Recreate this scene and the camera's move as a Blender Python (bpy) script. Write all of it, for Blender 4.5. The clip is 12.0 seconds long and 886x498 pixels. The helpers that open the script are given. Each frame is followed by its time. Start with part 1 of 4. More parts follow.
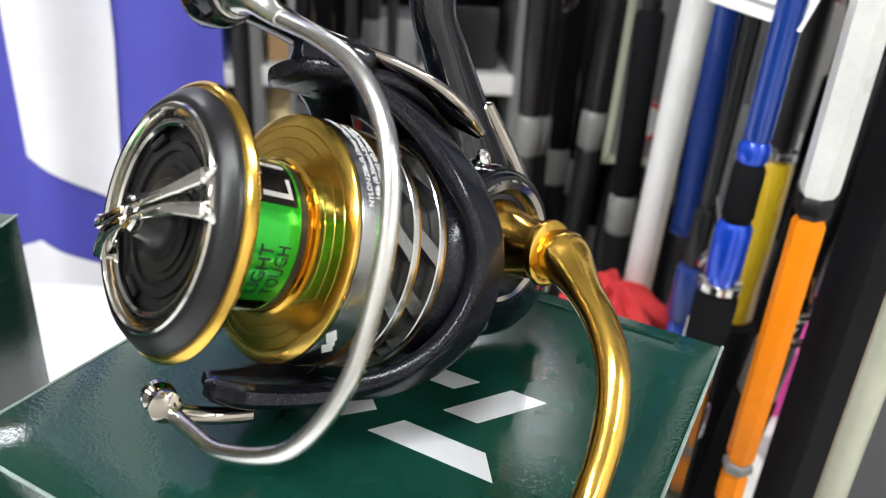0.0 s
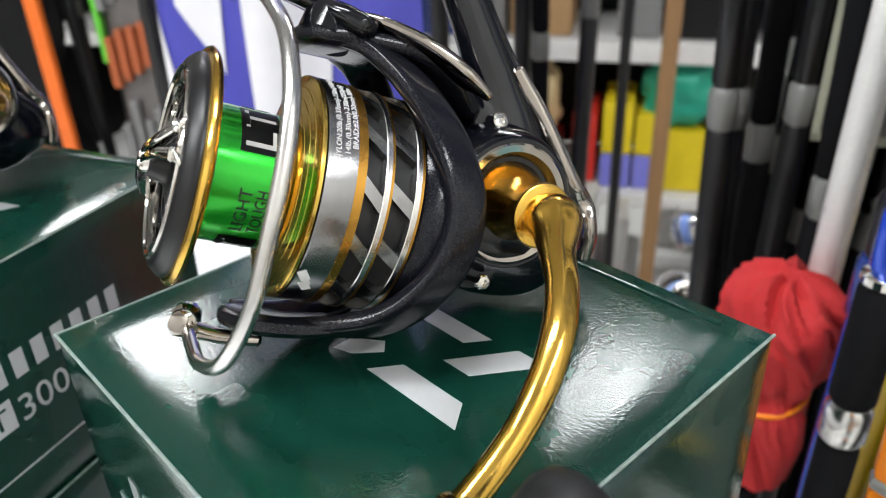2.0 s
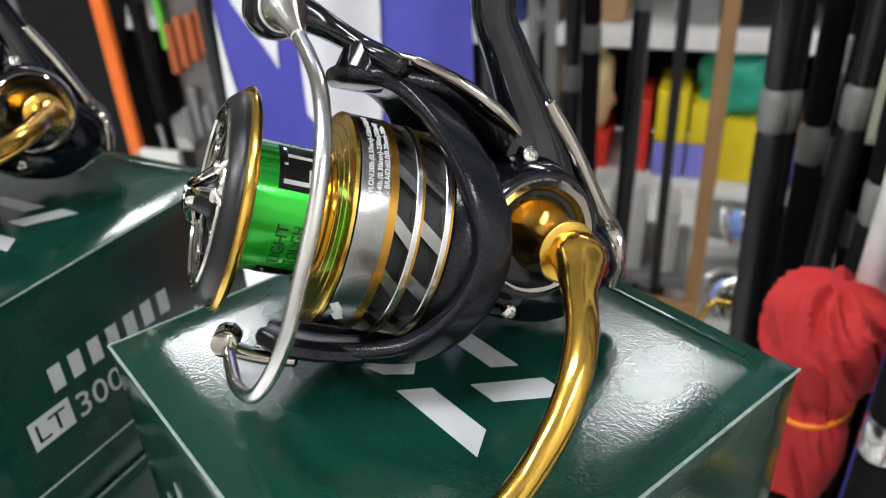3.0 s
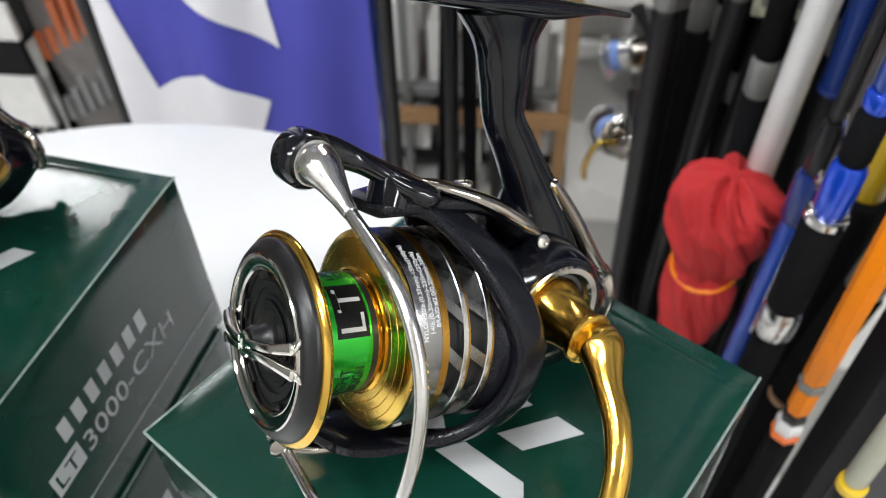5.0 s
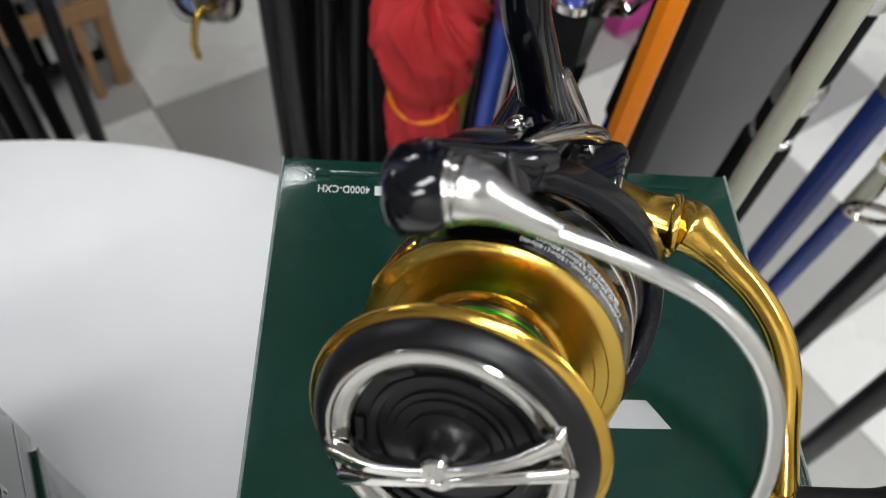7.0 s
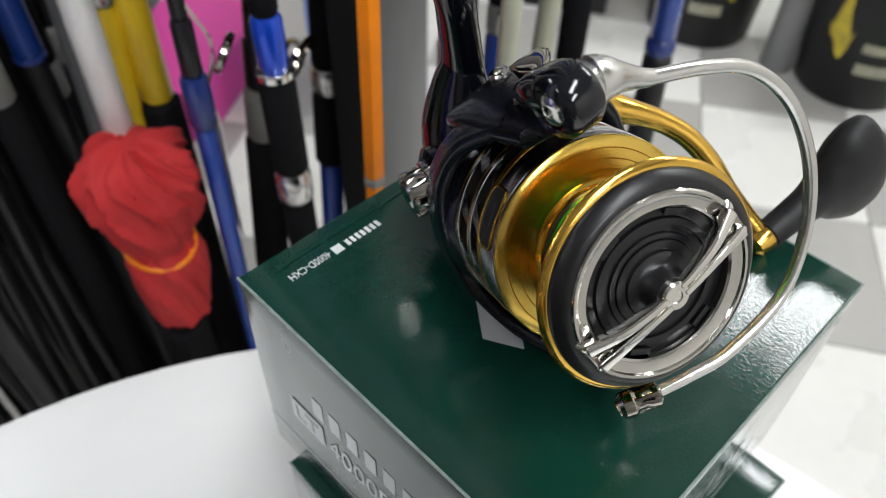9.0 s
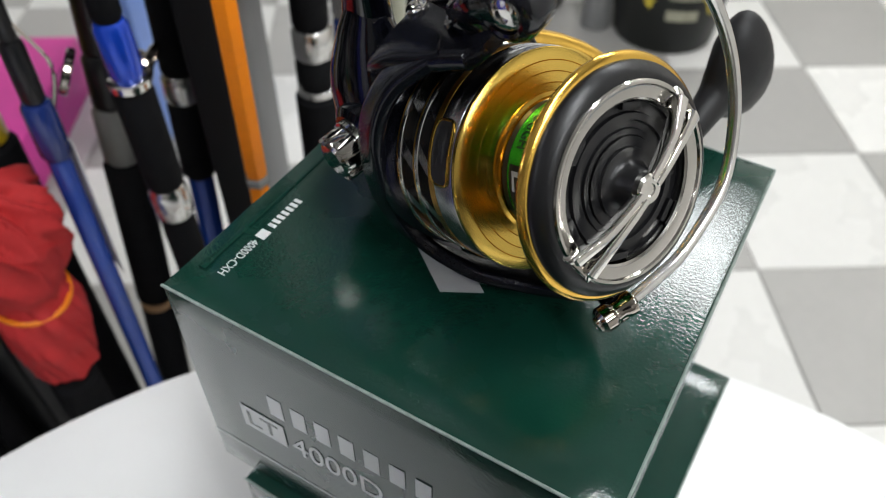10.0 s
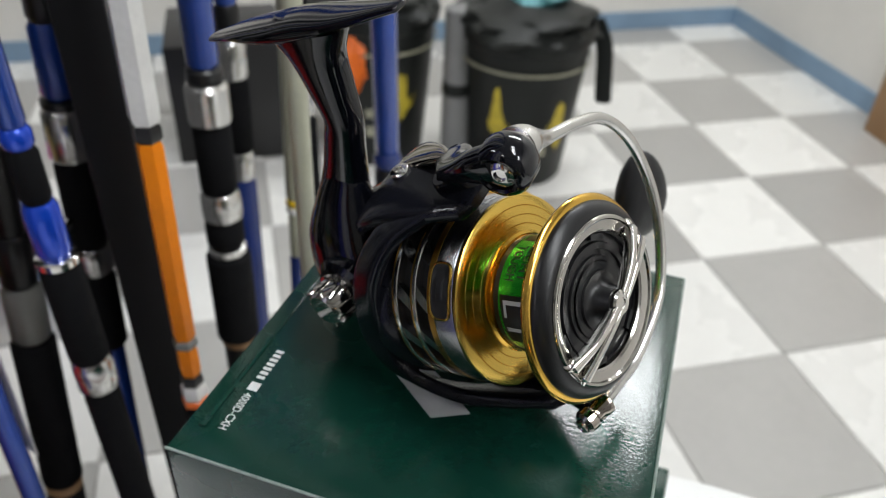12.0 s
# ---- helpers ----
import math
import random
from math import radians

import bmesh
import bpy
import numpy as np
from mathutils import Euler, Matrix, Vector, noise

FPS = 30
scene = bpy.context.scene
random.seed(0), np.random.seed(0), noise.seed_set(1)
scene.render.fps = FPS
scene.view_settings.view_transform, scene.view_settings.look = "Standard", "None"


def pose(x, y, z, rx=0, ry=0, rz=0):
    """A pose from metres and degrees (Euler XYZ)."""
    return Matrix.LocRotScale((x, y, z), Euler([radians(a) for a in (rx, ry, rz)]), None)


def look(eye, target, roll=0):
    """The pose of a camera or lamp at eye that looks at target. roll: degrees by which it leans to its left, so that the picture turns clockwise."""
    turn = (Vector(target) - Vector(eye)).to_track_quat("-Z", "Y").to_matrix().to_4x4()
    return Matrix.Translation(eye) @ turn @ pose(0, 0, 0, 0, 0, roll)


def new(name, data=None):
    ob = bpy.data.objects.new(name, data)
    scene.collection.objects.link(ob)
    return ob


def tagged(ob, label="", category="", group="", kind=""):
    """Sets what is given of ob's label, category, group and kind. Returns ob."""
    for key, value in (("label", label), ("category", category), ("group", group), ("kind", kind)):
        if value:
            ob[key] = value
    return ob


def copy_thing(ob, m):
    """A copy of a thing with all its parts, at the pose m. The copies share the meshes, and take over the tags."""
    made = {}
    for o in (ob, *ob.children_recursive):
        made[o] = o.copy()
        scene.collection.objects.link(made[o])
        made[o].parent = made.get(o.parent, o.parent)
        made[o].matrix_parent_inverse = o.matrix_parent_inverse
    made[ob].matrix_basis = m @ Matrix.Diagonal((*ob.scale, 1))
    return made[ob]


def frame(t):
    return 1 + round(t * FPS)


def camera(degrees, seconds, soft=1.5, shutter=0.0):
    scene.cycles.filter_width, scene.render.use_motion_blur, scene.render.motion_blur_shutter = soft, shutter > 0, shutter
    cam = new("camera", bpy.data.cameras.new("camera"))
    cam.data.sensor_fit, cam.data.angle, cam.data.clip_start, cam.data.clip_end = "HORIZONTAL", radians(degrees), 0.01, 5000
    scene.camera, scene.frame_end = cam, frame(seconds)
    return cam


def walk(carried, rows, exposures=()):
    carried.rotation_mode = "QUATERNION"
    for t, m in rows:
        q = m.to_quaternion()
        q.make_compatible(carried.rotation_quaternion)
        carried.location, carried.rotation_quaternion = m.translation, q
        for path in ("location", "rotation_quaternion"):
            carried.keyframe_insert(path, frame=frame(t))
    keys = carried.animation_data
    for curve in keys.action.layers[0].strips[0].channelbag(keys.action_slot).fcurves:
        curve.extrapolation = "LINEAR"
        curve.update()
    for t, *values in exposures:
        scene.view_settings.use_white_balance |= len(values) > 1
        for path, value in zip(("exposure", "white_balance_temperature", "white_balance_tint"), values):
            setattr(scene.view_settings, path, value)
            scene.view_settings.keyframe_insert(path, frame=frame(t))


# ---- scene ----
cam = camera(59.46, 12.0, soft=0.85)
PATH = [
    (0, (0.1446, -0.1964, 0.1147), (-0.2569, 0.6017, -0.3345), 3.91),
    (0.5, (0.1544, -0.1925, 0.1151), (-0.3074, 0.5595, -0.3552), 2.42),
    (1, (0.1653, -0.1877, 0.1118), (-0.3448, 0.5311, -0.3607), 1.51),
    (1.5, (0.1832, -0.1740, 0.1088), (-0.4040, 0.4778, -0.3712), -1.15),
    (2, (0.1963, -0.1683, 0.1157), (-0.4536, 0.4191, -0.3666), -2.06),
    (2.5, (0.2018, -0.1656, 0.1197), (-0.4836, 0.3827, -0.3594), -2.72),
    (2.7, (0.2021, -0.1634, 0.1225), (-0.4859, 0.3707, -0.3687), -2.60),
    (4.3, (0.1721, -0.1718, 0.1790), (-0.3922, 0.3899, -0.4259), -2.14),
    (4.5, (0.1690, -0.1725, 0.1871), (-0.8790, 0.9390, -1.1030), -1.60),
    (5, (0.1469, -0.1655, 0.2007), (-0.3007, 0.3645, -0.5195), -1.46),
    (5.5, (0.1130, -0.1590, 0.2084), (-0.5580, 0.9020, -1.3480), 0.70),
    (6, (0.0629, -0.1591, 0.2094), (-0.1186, 0.3895, -0.6067), 4.31),
    (6.5, (0.0384, -0.1502, 0.1916), (-0.0078, 0.3969, -0.6442), 6.85),
    (6.7, (0.0360, -0.1492, 0.1828), (0.0383, 0.3945, -0.6565), 7.33),
    (8.3, (-0.0248, -0.1565, 0.1691), (0.3570, 0.4502, -0.5281), 6.62),
    (8.5, (-0.0327, -0.1490, 0.1687), (0.3631, 0.4160, -0.5553), 4.97),
    (9, (-0.0649, -0.1477, 0.1739), (0.4258, 0.3303, -0.5546), 1.66),
    (9.5, (-0.0770, -0.1451, 0.1647), (0.4739, 0.2549, -0.5678), 1.84),
    (10, (-0.0805, -0.1331, 0.1584), (0.5178, 0.2090, -0.5662), 0.88),
    (10.5, (-0.0895, -0.1222, 0.1621), (0.5735, 0.1695, -0.5274), 2.04),
    (11, (-0.1052, -0.1241, 0.1684), (0.6283, 0.1226, -0.4649), 3.72),
    (11.5, (-0.1090, -0.1245, 0.1730), (0.6472, 0.1183, -0.4346), 3.05),
    (12, (-0.1119, -0.1132, 0.1736), (0.6621, 0.1291, -0.4115), 2.71),
]
walk(cam, [(t, look(eye, target, roll)) for t, eye, target, roll in PATH],
     exposures=[(0.0, 0.42), (2.5, 0.18), (4.5, 0.03), (5.5, -0.1), (6.5, -0.5), (8.5, -0.3), (12.0, -0.42)])
cam.data.dof.use_dof, cam.data.dof.focus_distance, cam.data.dof.aperture_fstop = True, 0.175, 18.0

# ---------------------------------------------------------------- light
world = bpy.data.worlds.new("world")
scene.world = world
world.use_nodes = True
world.node_tree.nodes["Background"].inputs[0].default_value = (0.9, 0.95, 1.0, 1)
world.node_tree.nodes["Background"].inputs[1].default_value = 0.05

ROOM = radians(32.8)          # the room's walls and tiles are turned by this about z
C_R, S_R = math.cos(ROOM), math.sin(ROOM)
FLOOR_Z, TABLE_Z, CEIL_Z = -0.88, -0.170, 1.90


def rm(a, b, z=0.0):
    """A point from room coordinates: along the tiles, across the tiles, height."""
    return Vector((a * C_R - b * S_R, a * S_R + b * C_R, z))


# ---------------------------------------------------------------- materials
MATS = {}


def mat(name, col, rough=0.5, metal=0.0, var=0.12, scale=30.0, bump=0.0, bscale=200.0, coat=0.0, stretch=(1, 1, 1),
        col2=None, vary=0.0, aniso=0.0, rvar=0.1, spec=0.5, trans=0.0):
    """A procedural surface: colour that varies at two scales, roughness with smears, fine relief."""
    if name in MATS:
        return MATS[name]
    m = bpy.data.materials.new(name)
    m.use_nodes = True
    nt = m.node_tree
    nd, ln = nt.nodes, nt.links
    b = nd["Principled BSDF"]
    tc = nd.new("ShaderNodeTexCoord")
    mp = nd.new("ShaderNodeMapping")
    mp.inputs["Scale"].default_value = stretch
    ln.new(tc.outputs["Object"], mp.inputs[0])
    n1 = nd.new("ShaderNodeTexNoise")
    n1.inputs["Scale"].default_value, n1.inputs["Detail"].default_value = scale, 6
    ln.new(mp.outputs[0], n1.inputs["Vector"])
    n2 = nd.new("ShaderNodeTexNoise")
    n2.inputs["Scale"].default_value, n2.inputs["Detail"].default_value = scale * 9, 3
    ln.new(mp.outputs[0], n2.inputs["Vector"])
    mx = nd.new("ShaderNodeMix")
    mx.data_type = "RGBA"
    c2 = col2 or tuple(max(0.0, c * (1 - 2.2 * var)) for c in col)
    c1 = tuple(min(1.0, c * (1 + var)) for c in col)
    mx.inputs[6].default_value, mx.inputs[7].default_value = (*c2, 1), (*c1, 1)
    av = nd.new("ShaderNodeMath")
    av.operation = "MULTIPLY_ADD"
    ln.new(n1.outputs[0], av.inputs[0])
    av.inputs[1].default_value = 0.75
    sc = nd.new("ShaderNodeMath")
    sc.operation = "MULTIPLY"
    ln.new(n2.outputs[0], sc.inputs[0])
    sc.inputs[1].default_value = 0.35
    ln.new(sc.outputs[0], av.inputs[2])
    ln.new(av.outputs[0], mx.inputs[0])
    out = mx.outputs[2]
    if vary:
        oi = nd.new("ShaderNodeObjectInfo")
        hs = nd.new("ShaderNodeHueSaturation")
        mr = nd.new("ShaderNodeMapRange")
        mr.inputs[3].default_value, mr.inputs[4].default_value = 1 - vary, 1 + vary
        ln.new(oi.outputs["Random"], mr.inputs[0])
        ln.new(mr.outputs[0], hs.inputs["Value"])
        ln.new(out, hs.inputs["Color"])
        out = hs.outputs[0]
    ln.new(out, b.inputs["Base Color"])
    rr = nd.new("ShaderNodeMapRange")
    rr.inputs[1].default_value, rr.inputs[2].default_value = 0.3, 0.7
    rr.inputs[3].default_value, rr.inputs[4].default_value = max(0.02, rough * (1 - rvar)), min(1, rough * (1 + rvar))
    ln.new(n1.outputs[0], rr.inputs[0])
    ln.new(rr.outputs[0], b.inputs["Roughness"])
    b.inputs["Metallic"].default_value = metal
    b.inputs["Coat Weight"].default_value = coat
    b.inputs["Coat Roughness"].default_value = 0.08
    b.inputs["Anisotropic"].default_value = aniso
    b.inputs["Specular IOR Level"].default_value = spec
    b.inputs["Transmission Weight"].default_value = trans
    if bump:
        nb = nd.new("ShaderNodeTexNoise")
        nb.inputs["Scale"].default_value, nb.inputs["Detail"].default_value = bscale, 4
        ln.new(mp.outputs[0], nb.inputs["Vector"])
        bp = nd.new("ShaderNodeBump")
        bp.inputs["Strength"].default_value, bp.inputs["Distance"].default_value = bump, 0.001
        ln.new(nb.outputs[0], bp.inputs["Height"])
        ln.new(bp.outputs[0], b.inputs["Normal"])
        ln.new(bp.outputs[0], b.inputs["Coat Normal"])
    MATS[name] = m
    return m


def glow(name, col, strength):
    m = bpy.data.materials.new(name)
    m.use_nodes = True
    b = m.node_tree.nodes["Principled BSDF"]
    b.inputs["Base Color"].default_value = (*col, 1)
    b.inputs["Emission Color"].default_value = (*col, 1)
    b.inputs["Emission Strength"].default_value = strength
    MATS[name] = m
    return m


GOLD = mat("gold_anodised", (0.72, 0.44, 0.085), 0.17, 1.0, 0.05, 60, 0.04, 900, aniso=0.5, rvar=0.25)
GOLD_SAT = mat("gold_turned", (0.74, 0.50, 0.11), 0.21, 1.0, 0.05, 60, 0.02, 1500, aniso=0.6)
GOLD_DEEP = mat("gold_dark_band", (0.52, 0.27, 0.05), 0.28, 1.0, 0.06, 60)
CHROME = mat("chrome", (0.74, 0.72, 0.68), 0.09, 1.0, 0.05, 80, rvar=0.3)
SMOKE = mat("smoked_chrome", (0.42, 0.38, 0.34), 0.08, 1.0, 0.12, 60, rvar=0.3)
TRIM = mat("dark_chrome_trim", (0.52, 0.50, 0.47), 0.12, 1.0, 0.08, 80, rvar=0.3)
STEEL = mat("brushed_steel", (0.66, 0.65, 0.63), 0.20, 1.0, 0.06, 80, 0.05, 1200, stretch=(1, 1, 8))
GUN = mat("gunmetal_skirt", (0.30, 0.30, 0.30), 0.24, 1.0, 0.06, 60, 0.04, 1500, aniso=0.6)
SILVER = mat("silver_ring", (0.70, 0.69, 0.67), 0.22, 1.0, 0.04, 60, aniso=0.6)
REEL_BLACK = mat("reel_black_gloss", (0.003, 0.0034, 0.006), 0.10, 0.0, 0.3, 300, 0.02, 2500, coat=0.2, spec=0.4)
ROTOR_BLACK = mat("rotor_black_flake", (0.007, 0.0075, 0.011), 0.17, 0.1, 0.6, 2600, 0.05, 3000, coat=0.08, spec=0.24, col2=(0.002, 0.002, 0.003))
MATT_BLACK = mat("matt_black_plastic", (0.005, 0.005, 0.006), 0.34, 0.0, 0.2, 200, 0.03, 1500, spec=0.4)
DARK = mat("dark_inside", (0.006, 0.006, 0.007), 0.55)
RUBBER = mat("black_rubber", (0.010, 0.010, 0.011), 0.5, 0.0, 0.2, 150, 0.08, 900, spec=0.35)
SLEEVE = mat("green_foil", (0.02, 0.50, 0.03), 0.20, 0.75, 0.10, 40, coat=0.5)
BLACK_PRINT = mat("black_print", (0.010, 0.010, 0.010), 0.30, coat=0.3)
WHITE_PRINT = mat("white_print", (0.72, 0.72, 0.72), 0.4)
SILVER_PRINT = mat("silver_print", (0.46, 0.47, 0.48), 0.35, 0.0, 0.05, 80, coat=1.0)
BOX_GREEN = mat("green_card", (0.004, 0.034, 0.023), 0.24, 0.0, 0.18, 25, 0.068, 1000, coat=1.0, rvar=0.35, spec=0.06)
BOX_EDGE = mat("worn_card_edge", (0.26, 0.32, 0.29), 0.4, 0, 0.45, 260, 0.2, 1500)
TABLE_WHITE = mat("white_plastic_table", (0.78, 0.78, 0.77), 0.38, 0.0, 0.04, 6, 0.05, 300)
TILE_WHITE = mat("white_tile", (0.80, 0.79, 0.76), 0.28, 0.0, 0.06, 5, 0.03, 90, vary=0.06)
TILE_GREY = mat("grey_tile", (0.43, 0.42, 0.40), 0.30, 0.0, 0.08, 5, 0.03, 90, vary=0.07)
GROUT = mat("grout", (0.36, 0.35, 0.33), 0.9, 0, 0.2, 40)
WALL = mat("wall_paint", (0.74, 0.72, 0.68), 0.7, 0.0, 0.05, 3, 0.1, 120)
BLUE_SKIRT = mat("blue_baseboard", (0.22, 0.33, 0.46), 0.5, 0, 0.15, 8)
# for walls out of view: darkness put into the colour so glossy blacks reflect less
DARKENED_WALL = mat("darkened_unseen_wall", (0.20, 0.19, 0.18), 0.7, 0.0, 0.12, 3, 0.1, 120)
CEIL = mat("ceiling_paint", (0.55, 0.55, 0.54), 0.8, 0, 0.04, 2)
WOOD = mat("pale_wood", (0.36, 0.20, 0.09), 0.5, 0, 0.2, 4, 0.1, 60, stretch=(6, 6, 0.6))
BANNER_BLUE = mat("blue_flag_cloth", (0.055, 0.055, 0.36), 0.62, 0, 0.10, 12, 0.15, 500)
BANNER_WHITE = mat("white_flag_cloth", (0.70, 0.69, 0.72), 0.62, 0, 0.06, 12, 0.15, 500)
PANEL_GREY = mat("grey_board", (0.10, 0.10, 0.105), 0.5, 0, 0.1, 10)
PANEL_BLACK = mat("black_board_edge", (0.005, 0.005, 0.006), 0.6, 0, 0.2, 20, spec=0.2)
RED_CLOTH = mat("red_cloth", (0.50, 0.020, 0.022), 0.8, 0, 0.2, 25, 0.3, 700)


def plain(name, col, rough=0.4, metal=0.0, coat=0.0):
    return mat(name, col, rough, metal, 0.12, 40, 0.04, 400, coat)


BLUE_ROD = plain("blue_rod_lacquer", (0.012, 0.055, 0.33), 0.22, 0.2, 0.6)
BRIGHT_BLUE = plain("bright_blue_ring", (0.01, 0.07, 0.62), 0.2, 0.4, 0.6)
NAVY = plain("navy_rod_lacquer", (0.012, 0.03, 0.16), 0.25, 0, 0.5)
ORANGE_ROD = mat("orange_rod_lacquer", (0.84, 0.23, 0.002), 0.42, 0, 0.12, 40, 0.04, 400, spec=0.25)
WHITE_ROD = plain("white_rod_lacquer", (0.84, 0.83, 0.81), 0.3, 0, 0.4)
YELLOW_ROD = plain("yellow_lacquer", (0.70, 0.46, 0.015), 0.3, 0, 0.4)
BLACK_ROD = plain("black_rod_lacquer", (0.004, 0.004, 0.005), 0.36, 0, 0.12)
FOAM = mat("black_foam_grip", (0.006, 0.006, 0.007), 0.85, 0, 0.2, 120, 0.3, 900, spec=0.12)
GREY_ROD = plain("grey_rod_lacquer", (0.20, 0.20, 0.19), 0.35, 0.2)
OLIVE_ROD = plain("pale_olive_rod", (0.42, 0.42, 0.32), 0.35, 0, 0.3)
PINK = plain("pink_card", (0.72, 0.06, 0.36), 0.5)
PALE_BLUE = plain("pale_blue_plastic", (0.20, 0.32, 0.72), 0.4)
RED = plain("red_card", (0.62, 0.03, 0.02), 0.45)
ORANGE = plain("orange_plastic", (0.85, 0.17, 0.02), 0.4)
YELLOW = plain("yellow_card", (0.78, 0.60, 0.015), 0.45)
VIOLET = plain("violet_card", (0.22, 0.22, 0.70), 0.45)
GREEN_BAG = plain("green_bag", (0.02, 0.36, 0.24), 0.4)
CREAM = plain("cream_card", (0.66, 0.52, 0.28), 0.5)
CARDBOARD = plain("brown_cardboard", (0.40, 0.24, 0.11), 0.7)
WHITE = plain("white_board", (0.74, 0.73, 0.71), 0.45)
CLEAR_BAG = mat("cloudy_film", (0.13, 0.115, 0.11), 0.25, 0, 0.4, 14, 0.5, 40, coat=0.35, col2=(0.035, 0.032, 0.032))
GREY = plain("grey_plastic", (0.20, 0.20, 0.20), 0.5)
BUCKET_BLACK = mat("black_bucket", (0.010, 0.012, 0.011), 0.45, 0, 0.25, 8, 0.05, 100, spec=0.3)
BUCKET_YELLOW = mat("yellow_fish_print", (0.60, 0.47, 0.04), 0.5, 0, 0.5, 25)
BUCKET_PALE = mat("pale_lettering", (0.36, 0.35, 0.26), 0.5, 0, 0.3, 60)
LIME = plain("lime_plastic", (0.12, 0.55, 0.04), 0.4)


# ---------------------------------------------------------------- mesh helpers
def part(name, bm, material, parent=None, label="", smooth=True, mats=None):
    """Links a bmesh as one mesh object under a thing or under a part."""
    me = bpy.data.meshes.new(name)
    bmesh.ops.recalc_face_normals(bm, faces=bm.faces)
    if smooth:
        for f in bm.faces:
            f.smooth = True
        for e in bm.edges:
            if len(e.link_faces) == 2 and e.calc_face_angle(0) > radians(38):
                e.smooth = False
    bm.to_mesh(me)
    bm.free()
    for m in mats or [material]:
        me.materials.append(m)
    ob = new(name, me)
    if parent:
        ob.parent = parent
    if label:
        tagged(ob, label)
    return ob


def thing(name, m=None, label="", category="", group="", kind=""):
    ob = new(name)
    ob.empty_display_size = 0.01
    if m is not None:
        ob.matrix_world = m
    return tagged(ob, label, category, group, kind)


def lathe(profile, n=72, axis="x", k=0.001):
    """A turned solid from (along, radius) pairs, about the x or the z axis; k: metres a unit."""
    bm = bmesh.new()
    rings = []
    for a, r in profile:
        ring = []
        for i in range(n if r > 1e-6 else 1):
            t = 2 * math.pi * i / n
            c, s = r * math.cos(t), r * math.sin(t)
            ring.append(bm.verts.new(((a, c, s) if axis == "x" else (c, s, a))))
        rings.append(ring)
    for p, q in zip(rings, rings[1:]):
        for i in range(n):
            j = (i + 1) % n
            if len(p) > 1 and len(q) > 1:
                bm.faces.new((p[i], p[j], q[j], q[i]))
            elif len(p) > 1:
                bm.faces.new((p[i], p[j], q[0]))
            elif len(q) > 1:
                bm.faces.new((p[0], q[j], q[i]))
    bmesh.ops.scale(bm, vec=(k, k, k), verts=bm.verts)
    return bm


def curve_points(pts, n=8):
    """A smooth line through the given points."""
    P = [Vector(p) for p in pts]
    Q = [P[0] * 2 - P[1], *P, P[-1] * 2 - P[-2]]
    out = []
    for i in range(1, len(Q) - 2):
        a, b, c, d = Q[i - 1:i + 3]
        for s in range(n):
            t = s / n
            out.append(0.5 * (2 * b + (c - a) * t + (2 * a - 5 * b + 4 * c - d) * t * t + (3 * b - a - 3 * c + d) * t ** 3))
    out.append(P[-1])
    return out


def sweep(pts, size, up=(0, 0, 1), n=14, smooth=8, k=0.001, square=0.0, cap=True, radial=False):
    """A solid along a line. size: (across, along up) half sizes at each given point, or one pair. square: 0 round, 1 boxy."""
    P = curve_points(pts, smooth) if smooth else [Vector(p) for p in pts]
    sizes = size if isinstance(size, list) else [size] * len(pts)
    if smooth:
        S = [(v.x, v.y) for v in curve_points([(a, b, 0) for a, b in sizes], smooth)]
    else:
        S = sizes
    bm = bmesh.new()
    rings = []
    up = Vector(up)
    for i, p in enumerate(P):
        d = (P[min(i + 1, len(P) - 1)] - P[max(i - 1, 0)]).normalized()
        if radial:
            up = Vector((0, p.y, p.z)).normalized()
        x = d.cross(up)
        x = x.normalized() if x.length > 1e-4 else Vector((1, 0, 0))
        u = x.cross(d).normalized()
        ring = []
        for j in range(n):
            t = 2 * math.pi * (j + 0.5) / n
            c, s = math.cos(t), math.sin(t)
            e = 1 - 0.72 * square
            c, s = math.copysign(abs(c) ** e, c), math.copysign(abs(s) ** e, s)
            ring.append(bm.verts.new(p + x * c * S[i][0] + u * s * S[i][1]))
        rings.append(ring)
    for p, q in zip(rings, rings[1:]):
        for j in range(n):
            bm.faces.new((p[j], p[(j + 1) % n], q[(j + 1) % n], q[j]))
    if cap:
        for ring, e, q in ((rings[0], P[0], P[1]), (rings[-1], P[-1], P[-2])):
            d = (e - q).normalized()
            r = sum((v.co - e).length for v in ring) / n
            inner = [bm.verts.new(e + (v.co - e) * 0.6 + d * r * 0.30) for v in ring]
            for j in range(n):
                bm.faces.new((ring[j], ring[(j + 1) % n], inner[(j + 1) % n], inner[j]))
            bm.faces.new(inner)
    bmesh.ops.scale(bm, vec=(k, k, k), verts=bm.verts)
    return bm


def block(lo, hi, bevel=0.0, seg=2):
    bm = bmesh.new()
    bmesh.ops.create_cube(bm, size=1)
    for v in bm.verts:
        v.co = Vector([lo[i] if v.co[i] < 0 else hi[i] for i in range(3)])
    if bevel:
        bmesh.ops.bevel(bm, geom=bm.edges[:], offset=bevel, segments=seg, affect="EDGES", profile=0.6)
    return bm


def prism(poly, z0, z1, bevel=0.0):
    bm = bmesh.new()
    a = [bm.verts.new((x, y, z0)) for x, y in poly]
    b = [bm.verts.new((x, y, z1)) for x, y in poly]
    bm.faces.new(a[::-1])
    bm.faces.new(b)
    for i in range(len(poly)):
        j = (i + 1) % len(poly)
        bm.faces.new((a[i], a[j], b[j], b[i]))
